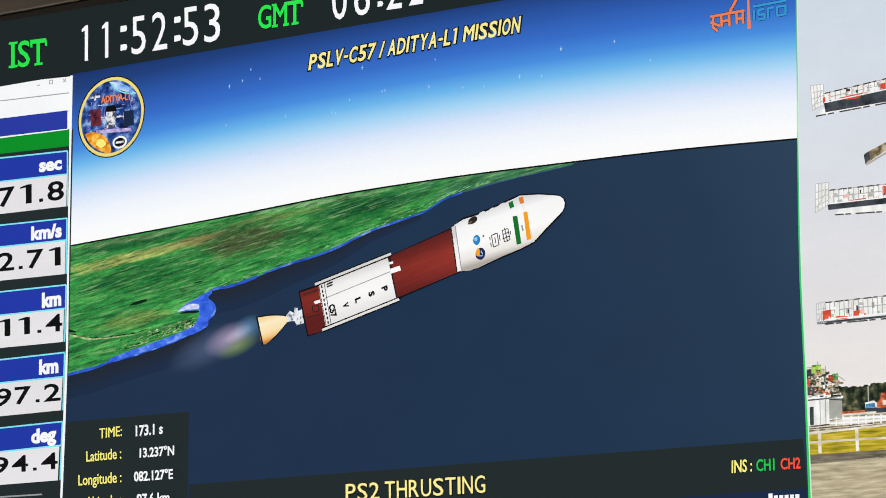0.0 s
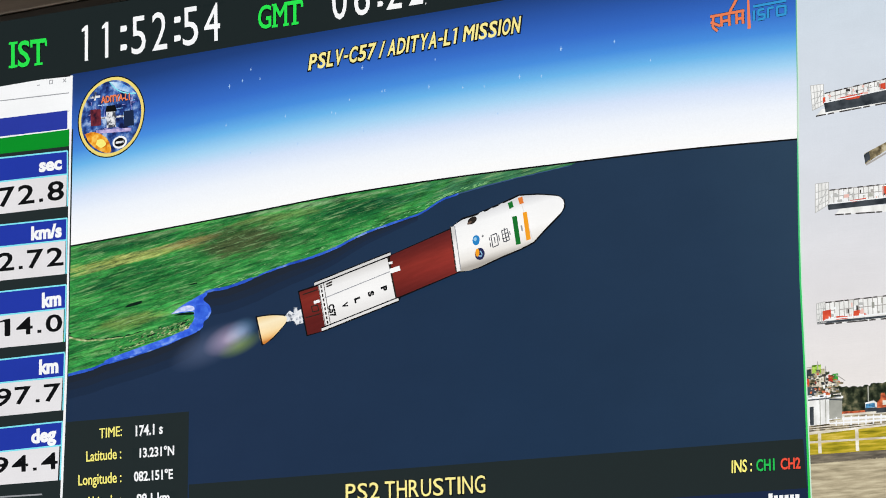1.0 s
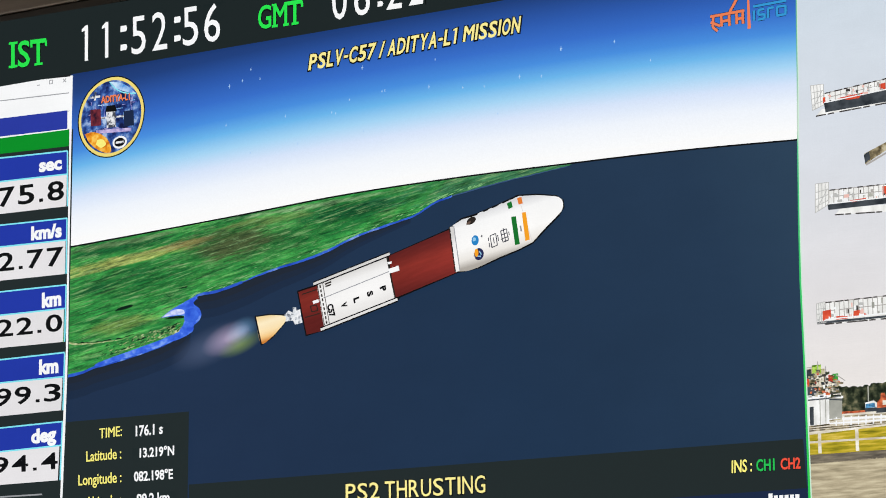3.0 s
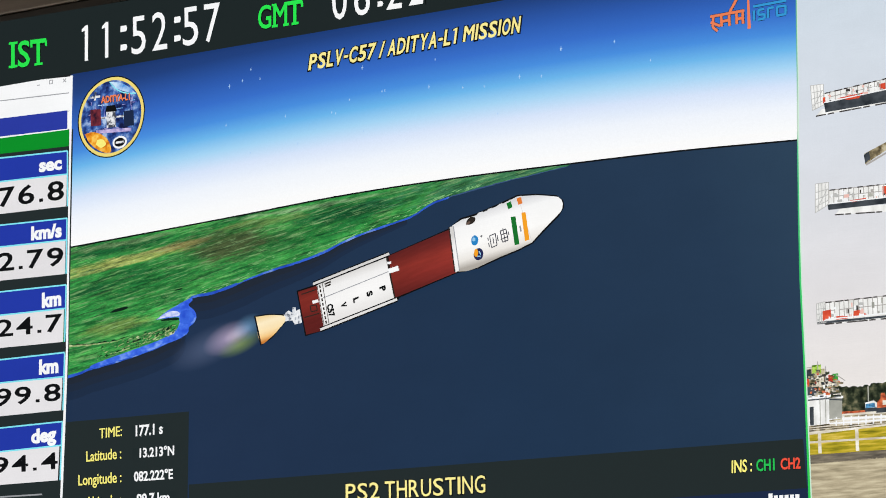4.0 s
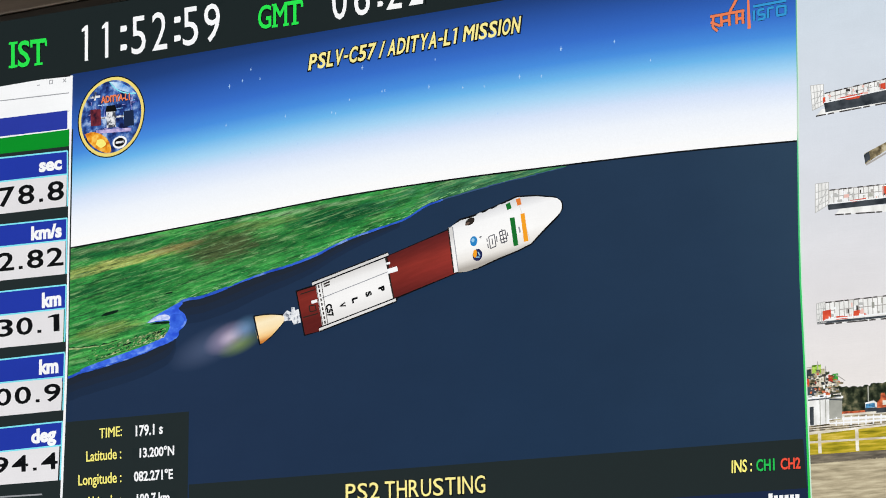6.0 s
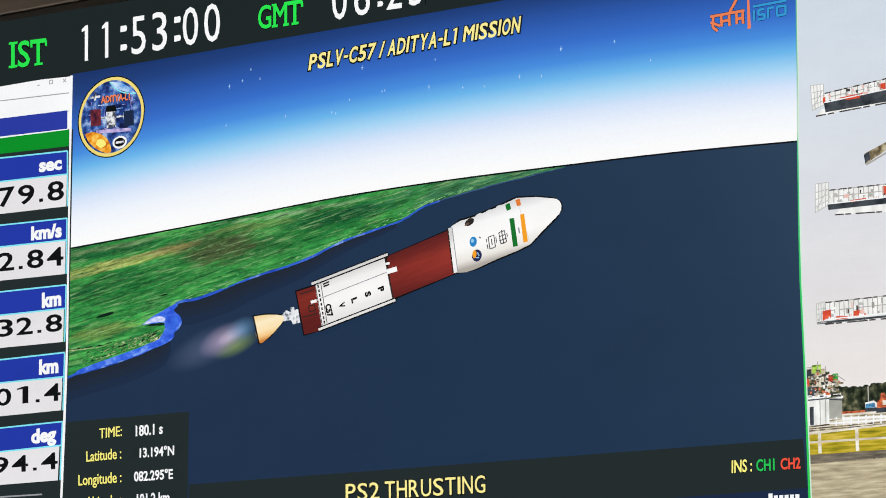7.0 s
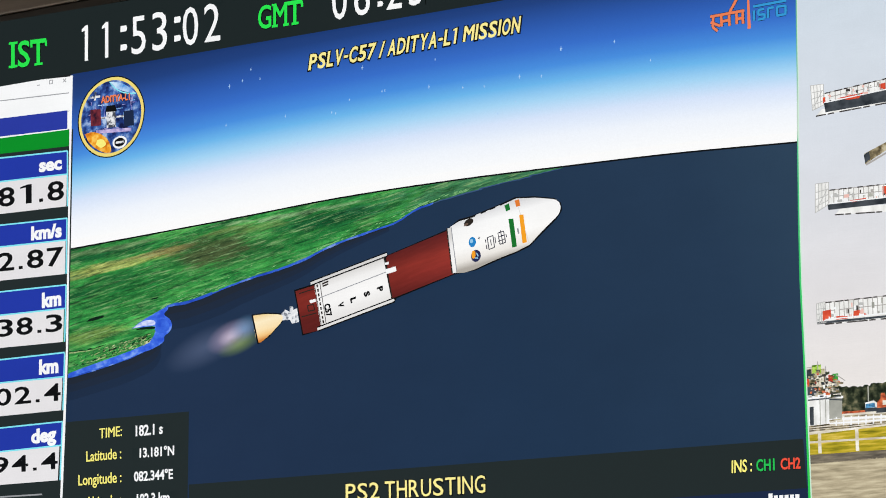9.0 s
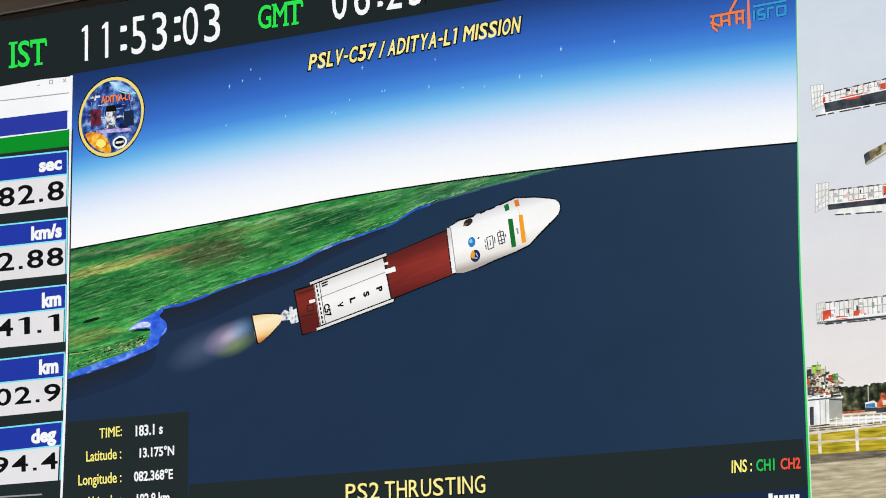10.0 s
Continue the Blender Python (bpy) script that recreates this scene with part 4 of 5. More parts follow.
    plate("panel_arm", [(-2.110, 5.187), (-1.959, 5.180), (-1.958, 5.170), (-2.110, 5.178)], 0.0345, M["badge_white"], badge)
    plate("badge_plaque_rim", oval((-1.982, 5.034), 0.047, 0.034, 24), 0.0345, M["white"], badge)
    strokes("text_bar", [((-2.006, 5.034), (-1.954, 5.033))], 0.012, 0.037, M["badge_white"], badge)
    plate("sun_flare", smooth([(-2.132, 5.065), (-2.094, 5.063), (-2.074, 5.033), (-2.108, 5.019), (-2.139, 5.041)], 4), 0.0362, M["yellow"], badge)
    plate("badge_plaque", oval((-1.982, 5.034), 0.035, 0.024, 24), 0.035, M["black"], badge, "black oval plaque")
    plate("badge_base", [(-2.142, 5.120), (-2.029, 5.114), (-1.908, 5.105), (-1.908, 5.086), (-2.142, 5.101)], 0.0335, M["badge_lilac"], badge)
    outlined("badge_letters", "ADITYA-L1", (-2.110, 5.265), (-1.918, 5.259), (-2.111, 5.302), 0.036, M["orange"], badge, 0.03, 0.03, "orange badge letters")
    strokes("badge_cross", [((-2.185, 5.306), (-2.120, 5.304)), ((-2.151, 5.333), (-2.154, 5.286))], 0.012, 0.035, M["badge_white"], badge)

    # space agency mark, as plain shapes
    mark = thing("agency_mark", [(1.684, 5.291), (1.693, 5.290), (1.699, 5.119), (1.683, 5.116)], 0.032, M["orange"], "orange and blue space agency mark on screen", "logo")
    orange_lines = [((1.592, 5.212), (1.644, 5.292)), ((1.492, 5.205), (1.668, 5.209)), ((1.507, 5.200), (1.503, 5.153)), ((1.548, 5.202), (1.550, 5.149)), ((1.589, 5.199), (1.590, 5.146)),
                            ((1.627, 5.201), (1.628, 5.149)), ((1.659, 5.207), (1.660, 5.146)), ((1.494, 5.177), (1.541, 5.153)), ((1.553, 5.173), (1.588, 5.174)), ((1.629, 5.173), (1.658, 5.174)), ((1.503, 5.153), (1.528, 5.130))]
    strokes("mark_rim", orange_lines, 0.018, 0.0305, M["ink_sea"], mark)
    strokes("mark_stroke", orange_lines, 0.0125, 0.032, M["orange"], mark, "orange stroke")
    blue_lines = [((1.717, 5.201), (1.716, 5.152)), ((1.740, 5.200), (1.769, 5.202)), ((1.740, 5.200), (1.739, 5.176)), ((1.739, 5.176), (1.771, 5.176)), ((1.771, 5.176), (1.770, 5.155)), ((1.736, 5.154), (1.770, 5.155)),
                            ((1.789, 5.201), (1.788, 5.155)), ((1.789, 5.201), (1.818, 5.202)), ((1.835, 5.202), (1.878, 5.201)), ((1.835, 5.202), (1.834, 5.159)), ((1.878, 5.201), (1.877, 5.160)), ((1.834, 5.159), (1.877, 5.160)),
                            ((1.714, 5.221), (1.882, 5.225))]
    strokes("mark_rim", blue_lines, 0.016, 0.0305, M["ink_sea"], mark)
    strokes("mark_stroke", blue_lines, 0.0115, 0.032, M["logo_blue"], mark, "blue stroke")
    # divider to the next picture
    plate("divider", [(1.932, 5.302), (1.937, 5.301), (1.930, 4.841), (1.924, 4.546), (1.919, 4.157), (1.919, 3.886), (1.927, 3.495), (1.936, 2.880), (1.935, 2.778),
                      (1.925, 2.779), (1.925, 2.880), (1.919, 3.496), (1.911, 3.887), (1.912, 4.158), (1.918, 4.548), (1.925, 4.842)], 0.034, M["strip_green"], fl, "thin green divider line")
    plate("divider_edge", [(1.940, 5.301), (1.934, 4.841), (1.928, 4.546), (1.924, 4.157), (1.924, 3.886), (1.932, 3.495), (1.941, 2.880), (1.940, 2.778),
                           (1.932, 2.778), (1.933, 2.880), (1.924, 3.495), (1.916, 3.886), (1.916, 4.157), (1.921, 4.546), (1.927, 4.841), (1.934, 5.301)], 0.0335, M["pale_mint"], fl, "pale edge of the divider")
    return fl


def values_row(fl, v0, v1, v2, values):
    """A sliding strip of readings behind the slots of the readout box."""
    w = v1[0] - v0[0]
    pitch = w + 0.1
    n = len(values) - 1
    tape = plate("reading_strip", [(v0[0] - 0.14, v0[1] - 0.02), (v1[0] + 0.2 + pitch * n, v0[1] - 0.02), (v1[0] + 0.2 + pitch * n, v2[1] + 0.02), (v0[0] - 0.14, v2[1] + 0.02)],
                 0.001, M["charcoal"], fl, "dark sliding strip of readings", 0.0008)
    for i, v in enumerate(values):
        tagged(letters("reading", v, v0, v1, v2, 0.002, M["white"], tape, 0.026, "", (pitch * i, 0)), kind="stuff")
    stepped(tape, [0.25 + 0.5 * k for k in range(n)], (-pitch, 0))



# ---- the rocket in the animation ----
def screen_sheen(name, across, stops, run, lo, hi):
    """Stage shading drawn into the screen colour: blended across, brighter along run, finely streaked."""
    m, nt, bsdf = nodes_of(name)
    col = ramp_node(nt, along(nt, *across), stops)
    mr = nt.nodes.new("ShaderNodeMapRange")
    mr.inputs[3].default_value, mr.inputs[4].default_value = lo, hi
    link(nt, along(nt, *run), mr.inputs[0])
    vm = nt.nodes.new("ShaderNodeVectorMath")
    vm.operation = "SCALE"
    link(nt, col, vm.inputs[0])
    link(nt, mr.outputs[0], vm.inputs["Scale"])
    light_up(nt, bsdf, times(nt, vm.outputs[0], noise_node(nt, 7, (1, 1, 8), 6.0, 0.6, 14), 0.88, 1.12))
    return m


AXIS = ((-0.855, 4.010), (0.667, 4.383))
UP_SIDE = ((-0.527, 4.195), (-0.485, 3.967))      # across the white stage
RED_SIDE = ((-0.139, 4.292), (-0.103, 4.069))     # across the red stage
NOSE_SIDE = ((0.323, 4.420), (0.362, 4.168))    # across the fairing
# The pictured rocket's rounded shading is drawn into these screen colours.
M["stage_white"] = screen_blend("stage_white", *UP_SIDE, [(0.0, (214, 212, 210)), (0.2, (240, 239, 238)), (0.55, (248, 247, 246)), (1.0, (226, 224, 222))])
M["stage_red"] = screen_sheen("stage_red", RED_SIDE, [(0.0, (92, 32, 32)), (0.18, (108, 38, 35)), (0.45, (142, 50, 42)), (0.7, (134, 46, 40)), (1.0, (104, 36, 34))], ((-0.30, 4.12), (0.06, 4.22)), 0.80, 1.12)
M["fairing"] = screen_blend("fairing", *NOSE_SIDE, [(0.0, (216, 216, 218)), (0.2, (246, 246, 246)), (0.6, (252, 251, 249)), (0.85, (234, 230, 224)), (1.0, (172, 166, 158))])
M["nozzle"] = screen_blend("nozzle", (-1.038, 4.019), (-1.016, 3.894), [(0.0, (244, 216, 160)), (0.25, (255, 238, 200)), (0.6, (254, 228, 178)), (0.82, (246, 200, 132)), (1.0, (206, 128, 56))])
M["engine"] = screen_grain("engine", 60, (1, 1, 1), [(0.36, (110, 116, 128)), (0.46, (216, 220, 226)), (0.7, (246, 247, 248))])
M["flag_green"] = screen("flag_green", 24, 112, 44)
M["flag_orange"] = screen("flag_orange", 244, 160, 36)
M["dull_orange"] = screen("dull_orange", 224, 122, 50)
M["emblem_blue"] = screen("emblem_blue", 40, 130, 196)
M["emblem_navy"] = screen("emblem_navy", 36, 42, 84)
M["hatch"] = screen("hatch", 44, 38, 34)
M["seam"] = screen("seam", 150, 152, 158)
M["seam_brown"] = screen("seam_brown", 104, 84, 74)
M["seam_pale"] = screen("seam_pale", 222, 219, 215)
M["mark_ink"] = screen("mark_ink", 58, 60, 70)
M["emblem_pale"] = screen("emblem_pale", 150, 200, 232)


def rocket(fl):
    ax = (Vector(AXIS[1]) - Vector(AXIS[0])).normalized()
    sd = Vector((ax.y, -ax.x))
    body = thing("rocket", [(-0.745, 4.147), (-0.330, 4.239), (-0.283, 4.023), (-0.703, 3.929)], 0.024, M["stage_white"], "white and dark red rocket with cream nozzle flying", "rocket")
    # dark rim behind the outline
    plate("outline", [(-0.867, 4.126), (-0.762, 4.144), (-0.769, 4.158), (-0.318, 4.260), (-0.305, 4.249), (0.032, 4.339), (0.103, 4.383), (0.181, 4.394), (0.318, 4.429), (0.423, 4.459), (0.529, 4.451), (0.638, 4.430), (0.675, 4.402), (0.679, 4.366),
                      (0.649, 4.325), (0.565, 4.259), (0.502, 4.207), (0.427, 4.182), (0.323, 4.156), (0.195, 4.119), (0.077, 4.111), (-0.255, 4.025), (-0.265, 4.012), (-0.720, 3.903), (-0.815, 3.888)], 0.0215, M["black"], body)
    plate("nozzle_rim", [(-1.127, 4.024), (-1.037, 4.026), (-0.940, 4.013), (-0.932, 3.974), (-1.018, 3.898), (-1.087, 3.868)], 0.0215, M["black"], body)
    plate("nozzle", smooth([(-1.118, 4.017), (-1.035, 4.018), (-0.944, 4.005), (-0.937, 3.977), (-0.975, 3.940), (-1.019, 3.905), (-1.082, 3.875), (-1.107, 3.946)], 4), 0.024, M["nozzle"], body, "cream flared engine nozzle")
    strokes("nozzle_mouth", [((-1.120, 4.019), (-1.083, 3.873))], 0.008, 0.0256, M["black"], body)
    plate("engine", [(-0.941, 4.010), (-0.917, 4.030), (-0.891, 4.016), (-0.890, 4.043), (-0.872, 4.041), (-0.869, 4.023), (-0.848, 4.030), (-0.834, 3.959), (-0.878, 3.954), (-0.889, 3.976), (-0.937, 3.976)], 0.0235, M["engine"], body, "grey engine block")
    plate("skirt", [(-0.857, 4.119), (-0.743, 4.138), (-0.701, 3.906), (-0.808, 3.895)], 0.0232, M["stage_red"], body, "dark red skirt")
    strokes("skirt_panel", [((-0.835, 4.104), (-0.746, 4.119)), ((-0.817, 3.983), (-0.728, 3.995)), ((-0.783, 4.038), (-0.746, 4.040)), ((-0.746, 4.040), (-0.739, 4.011)), ((-0.739, 4.011), (-0.776, 4.008)), ((-0.776, 4.008), (-0.783, 4.038))], 0.005, 0.0250, M["hatch"], body)
    plate("pipe_stub", [(-0.770, 4.063), (-0.736, 4.068), (-0.732, 4.053), (-0.766, 4.048)], 0.0252, M["white"], body)
    for a, b in (((-0.764, 4.149), (-0.310, 4.252)), ((-0.721, 3.911), (-0.267, 4.017))):
        strokes("rail_rim", [(a, b)], 0.026, 0.0242, M["black"], body)
        strokes("side_rail", [(a, b)], 0.0125, 0.0260, M["stage_white"], body, "white side rail")
    strokes("seam", [((-0.705, 4.071), (-0.313, 4.163))], 0.004, 0.0250, M["seam"], body)
    strokes("ring_marks", [(mix2((-0.726, 4.143), (-0.684, 3.933), k / 9 + 0.015), mix2((-0.726, 4.143), (-0.684, 3.933), k / 9 + 0.085)) for k in range(9)], 0.008, 0.0250, M["hatch"], body)
    strokes("ring_line", [((-0.742, 4.147), (-0.699, 3.931)), ((-0.709, 4.150), (-0.670, 3.938))], 0.003, 0.0254, M["hatch"], body)
    for ch, c, s in (("P", (-0.349, 4.080), 0.030), ("S", (-0.426, 4.063), 0.030), ("L", (-0.506, 4.040), 0.030), ("V", (-0.580, 4.022), 0.030), ("C57", (-0.657, 4.003), 0.034)):
        w = s * (0.85 if len(ch) == 1 else 2.0)
        s = s * 1.1 if len(ch) == 1 else s
        p0 = Vector(c) - ax * s / 2 - sd * w / 2
        letters("hull_letters", ch, p0, p0 + sd * w, p0 + ax * s, 0.026, M["black"], body, 0.05, "black hull letters")
    strokes("hull_mark", [((-0.695, 4.140), (-0.658, 4.150)), ((-0.692, 4.128), (-0.658, 4.136))], 0.008, 0.0250, M["hatch"], body)
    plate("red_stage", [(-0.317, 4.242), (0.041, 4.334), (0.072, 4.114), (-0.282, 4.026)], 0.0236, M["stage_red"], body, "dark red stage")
    strokes("stage_end", [((-0.327, 4.240), (-0.280, 4.024))], 0.008, 0.0256, M["hatch"], body)
    plate("bracket", [(-0.316, 4.176), (-0.260, 4.185), (-0.254, 4.161), (-0.313, 4.152)], 0.0264, M["white"], body, "white bracket")
    plate("bracket", [(-0.323, 4.210), (-0.300, 4.212), (-0.300, 4.200), (-0.320, 4.199)], 0.0264, M["white"], body)
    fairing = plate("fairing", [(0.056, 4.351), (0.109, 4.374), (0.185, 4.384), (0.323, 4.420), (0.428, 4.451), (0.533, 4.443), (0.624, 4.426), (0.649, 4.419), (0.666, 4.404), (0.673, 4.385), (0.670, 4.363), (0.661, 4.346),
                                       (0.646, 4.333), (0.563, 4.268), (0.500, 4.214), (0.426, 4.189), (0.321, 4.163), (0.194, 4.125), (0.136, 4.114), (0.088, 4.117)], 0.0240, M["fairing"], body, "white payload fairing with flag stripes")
    for c in ((0.214, 4.389), (0.269, 4.400), (0.326, 4.416)):
        plate("fairing_lug", oval(c, 0.020, 0.009, 16, 0.35), 0.0246, M["fairing"], fairing)
    plate("hatch_light", oval((0.147, 4.352), 0.014, 0.006, 16, 0.4), 0.0262, M["seam_brown"], fairing)
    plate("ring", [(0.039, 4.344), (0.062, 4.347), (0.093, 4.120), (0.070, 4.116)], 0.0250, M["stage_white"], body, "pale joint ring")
    strokes("ring_shadow", [(mix2((0.037, 4.346), (0.068, 4.112), k / 7), mix2((0.037, 4.346), (0.068, 4.112), k / 7 + 0.12)) for k in range(7)], 0.007, 0.0256, M["hatch"], body)
    strokes("ring_line", [((0.062, 4.347), (0.093, 4.120))], 0.004, 0.0254, M["seam"], body)
    plate("flag_stripe", [(0.386, 4.353), (0.412, 4.353), (0.431, 4.213), (0.406, 4.210)], 0.0256, M["flag_green"], fairing, "green flag stripe")
    plate("flag_stripe", [(0.364, 4.423), (0.388, 4.431), (0.396, 4.400), (0.373, 4.393)], 0.0256, M["flag_green"], fairing, "green flag stripe")
    plate("flag_stripe", [(0.446, 4.366), (0.468, 4.367), (0.487, 4.228), (0.463, 4.225)], 0.0256, M["flag_orange"], fairing, "orange flag stripe")
    plate("flag_stripe", [(0.421, 4.441), (0.445, 4.445), (0.452, 4.412), (0.430, 4.409)], 0.0256, M["dull_orange"], fairing, "orange flag stripe")
    plate("hatch", oval((0.162, 4.362), 0.027, 0.017, 20, 0.4), 0.0256, M["hatch"], fairing, "dark round hatch")
    plate("emblem", oval((0.182, 4.261), 0.020, 0.025, 24), 0.0256, M["emblem_blue"], fairing, "blue round emblem")
    plate("emblem", oval((0.202, 4.190), 0.027, 0.030, 24), 0.0256, M["emblem_navy"], fairing, "navy round emblem")
    plate("emblem_crescent", oval((0.189, 4.198), 0.011, 0.020, 20), 0.0266, M["flag_orange"], fairing)
    plate("emblem_shine", oval((0.178, 4.266), 0.009, 0.010, 14), 0.0264, M["emblem_pale"], fairing)
    strokes("emblem_ray", [((0.206, 4.204), (0.216, 4.186)), ((0.196, 4.180), (0.214, 4.178))], 0.005, 0.0270, M["emblem_pale"], fairing)
    strokes("small_cross", [((0.214, 4.276), (0.226, 4.278)), ((0.219, 4.283), (0.221, 4.271))], 0.003, 0.0256, M["mark_ink"], fairing)
    strokes("nose_seam", [((0.428, 4.448), (0.500, 4.218))], 0.003, 0.0252, M["seam_pale"], fairing)
    a, b, c, d = (0.266, 4.274), (0.298, 4.281), (0.307, 4.222), (0.276, 4.214)
    marks = [((a, b), (b, c), (c, d), (d, a), (quad(a, b, c, d, .5, .25), quad(a, b, c, d, .5, .75)), (quad(a, b, c, d, -.35, .1), quad(a, b, c, d, -.35, .35)), (quad(a, b, c, d, -.35, .55), quad(a, b, c, d, -.35, .9)),
              (quad(a, b, c, d, 1.3, .2), quad(a, b, c, d, 1.3, .7)))]
    e, f, g, h = (0.326, 4.290), (0.358, 4.297), (0.369, 4.240), (0.338, 4.233)
    marks.append(((e, f), (quad(e, f, g, h, 0, .35), quad(e, f, g, h, 1, .35)), (quad(e, f, g, h, -.2, .7), quad(e, f, g, h, 1.1, .7)), (h, g), (e, h), (quad(e, f, g, h, .5, -.15), quad(e, f, g, h, .5, 1.1)), (f, g), (quad(e, f, g, h, 1.3, .3), quad(e, f, g, h, 1.3, .6))))
    for m in marks:
        strokes("text_bar", m, 0.0042, 0.0256, M["mark_ink"], fairing)
    strokes("text_bar", [((0.436, 4.303), (0.442, 4.274))], 0.008, 0.0256, M["seam"], fairing)
    turn_slide(body, ((-1.107, 3.946), (0.689, 4.372)), [(0, (-1.075, 3.934), (0.709, 4.387)), (2.0, (-1.082, 3.937), (0.703, 4.385)), (4.5, (-1.089, 3.939), (0.698, 4.384)),
                                                         (7.0, (-1.099, 3.942), (0.692, 4.375)), (9.0, (-1.107, 3.946), (0.689, 4.372)), (10, (-1.108, 3.946), (0.683, 4.372))])


def glow(name, c, rx, rz, turn, rgb, strength):
    """Soft exhaust light: fades out from its middle, and lets the sea behind show through."""
    m, nt, bsdf = nodes_of(name)
    co = nt.nodes.new("ShaderNodeTexCoord")
    mp = nt.nodes.new("ShaderNodeMapping")
    mp.vector_type = "TEXTURE"
    mp.inputs["Location"].default_value = (c[0], -0.02, c[1])
    mp.inputs["Rotation"].default_value = (0, -turn, 0)
    mp.inputs["Scale"].default_value = (rx, 1, rz)
    gr = nt.nodes.new("ShaderNodeTexGradient")
    gr.gradient_type = "SPHERICAL"
    link(nt, co.outputs["Object"], mp.inputs[0])
    link(nt, mp.outputs[0], gr.inputs[0])
    pw = nt.nodes.new("ShaderNodeMath")
    pw.operation = "POWER"
    pw.inputs[1].default_value = 1.25
    link(nt, gr.outputs["Fac"], pw.inputs[0])
    sc = nt.nodes.new("ShaderNodeMath")
    sc.operation = "MULTIPLY"
    sc.inputs[1].default_value = strength
    link(nt, pw.outputs[0], sc.inputs[0])
    em = nt.nodes.new("ShaderNodeEmission")
    em.inputs[0].default_value = lin(*rgb)
    tr = nt.nodes.new("ShaderNodeBsdfTransparent")
    mx = nt.nodes.new("ShaderNodeMixShader")
    link(nt, sc.outputs[0], mx.inputs[0])
    link(nt, tr.outputs[0], mx.inputs[1])
    link(nt, em.outputs[0], mx.inputs[2])
    link(nt, mx.outputs[0], nt.nodes["Material Output"].inputs[0])
    return m


def exhaust(fl):
    """Soft puffs behind the nozzle, flickering back and forth."""
    rnd = random.Random(8)
    puffs = [((-1.255, 3.917), 0.165, 0.082, (200, 180, 212), 0.37, 0.0200), ((-1.165, 3.950), 0.11, 0.072, (120, 172, 214), 0.30, 0.0204), ((-1.190, 3.874), 0.15, 0.054, (140, 168, 90), 0.34, 0.0208),
             ((-1.384, 3.882), 0.28, 0.105, (82, 96, 126), 0.50, 0.0198), ((-1.222, 3.925), 0.09, 0.046, (240, 226, 236), 0.22, 0.0202)]
    for i, (c, rx, rz, rgb, k, d) in enumerate(puffs):
        turn = 0.30
        puff = plate("exhaust_puff", oval(c, rx, rz, 48, turn), d, glow("exhaust_glow", c, rx, rz, turn, rgb, k), fl, "soft glowing exhaust haze", 0.0003)
        rows, t = [], 0.0
        while t < 9.95:
            s = rnd.uniform(-0.035, 0.035) if i < 2 else rnd.uniform(-0.02, 0.02)
            drift = -0.0029 * t
            rows.append((t, pose(s * math.cos(turn) + drift, 0, s * math.sin(turn))))
            t += 0.2
        rows.append((10.0, pose(-0.029, 0, 0)))
        MOVES.append((puff, rows))


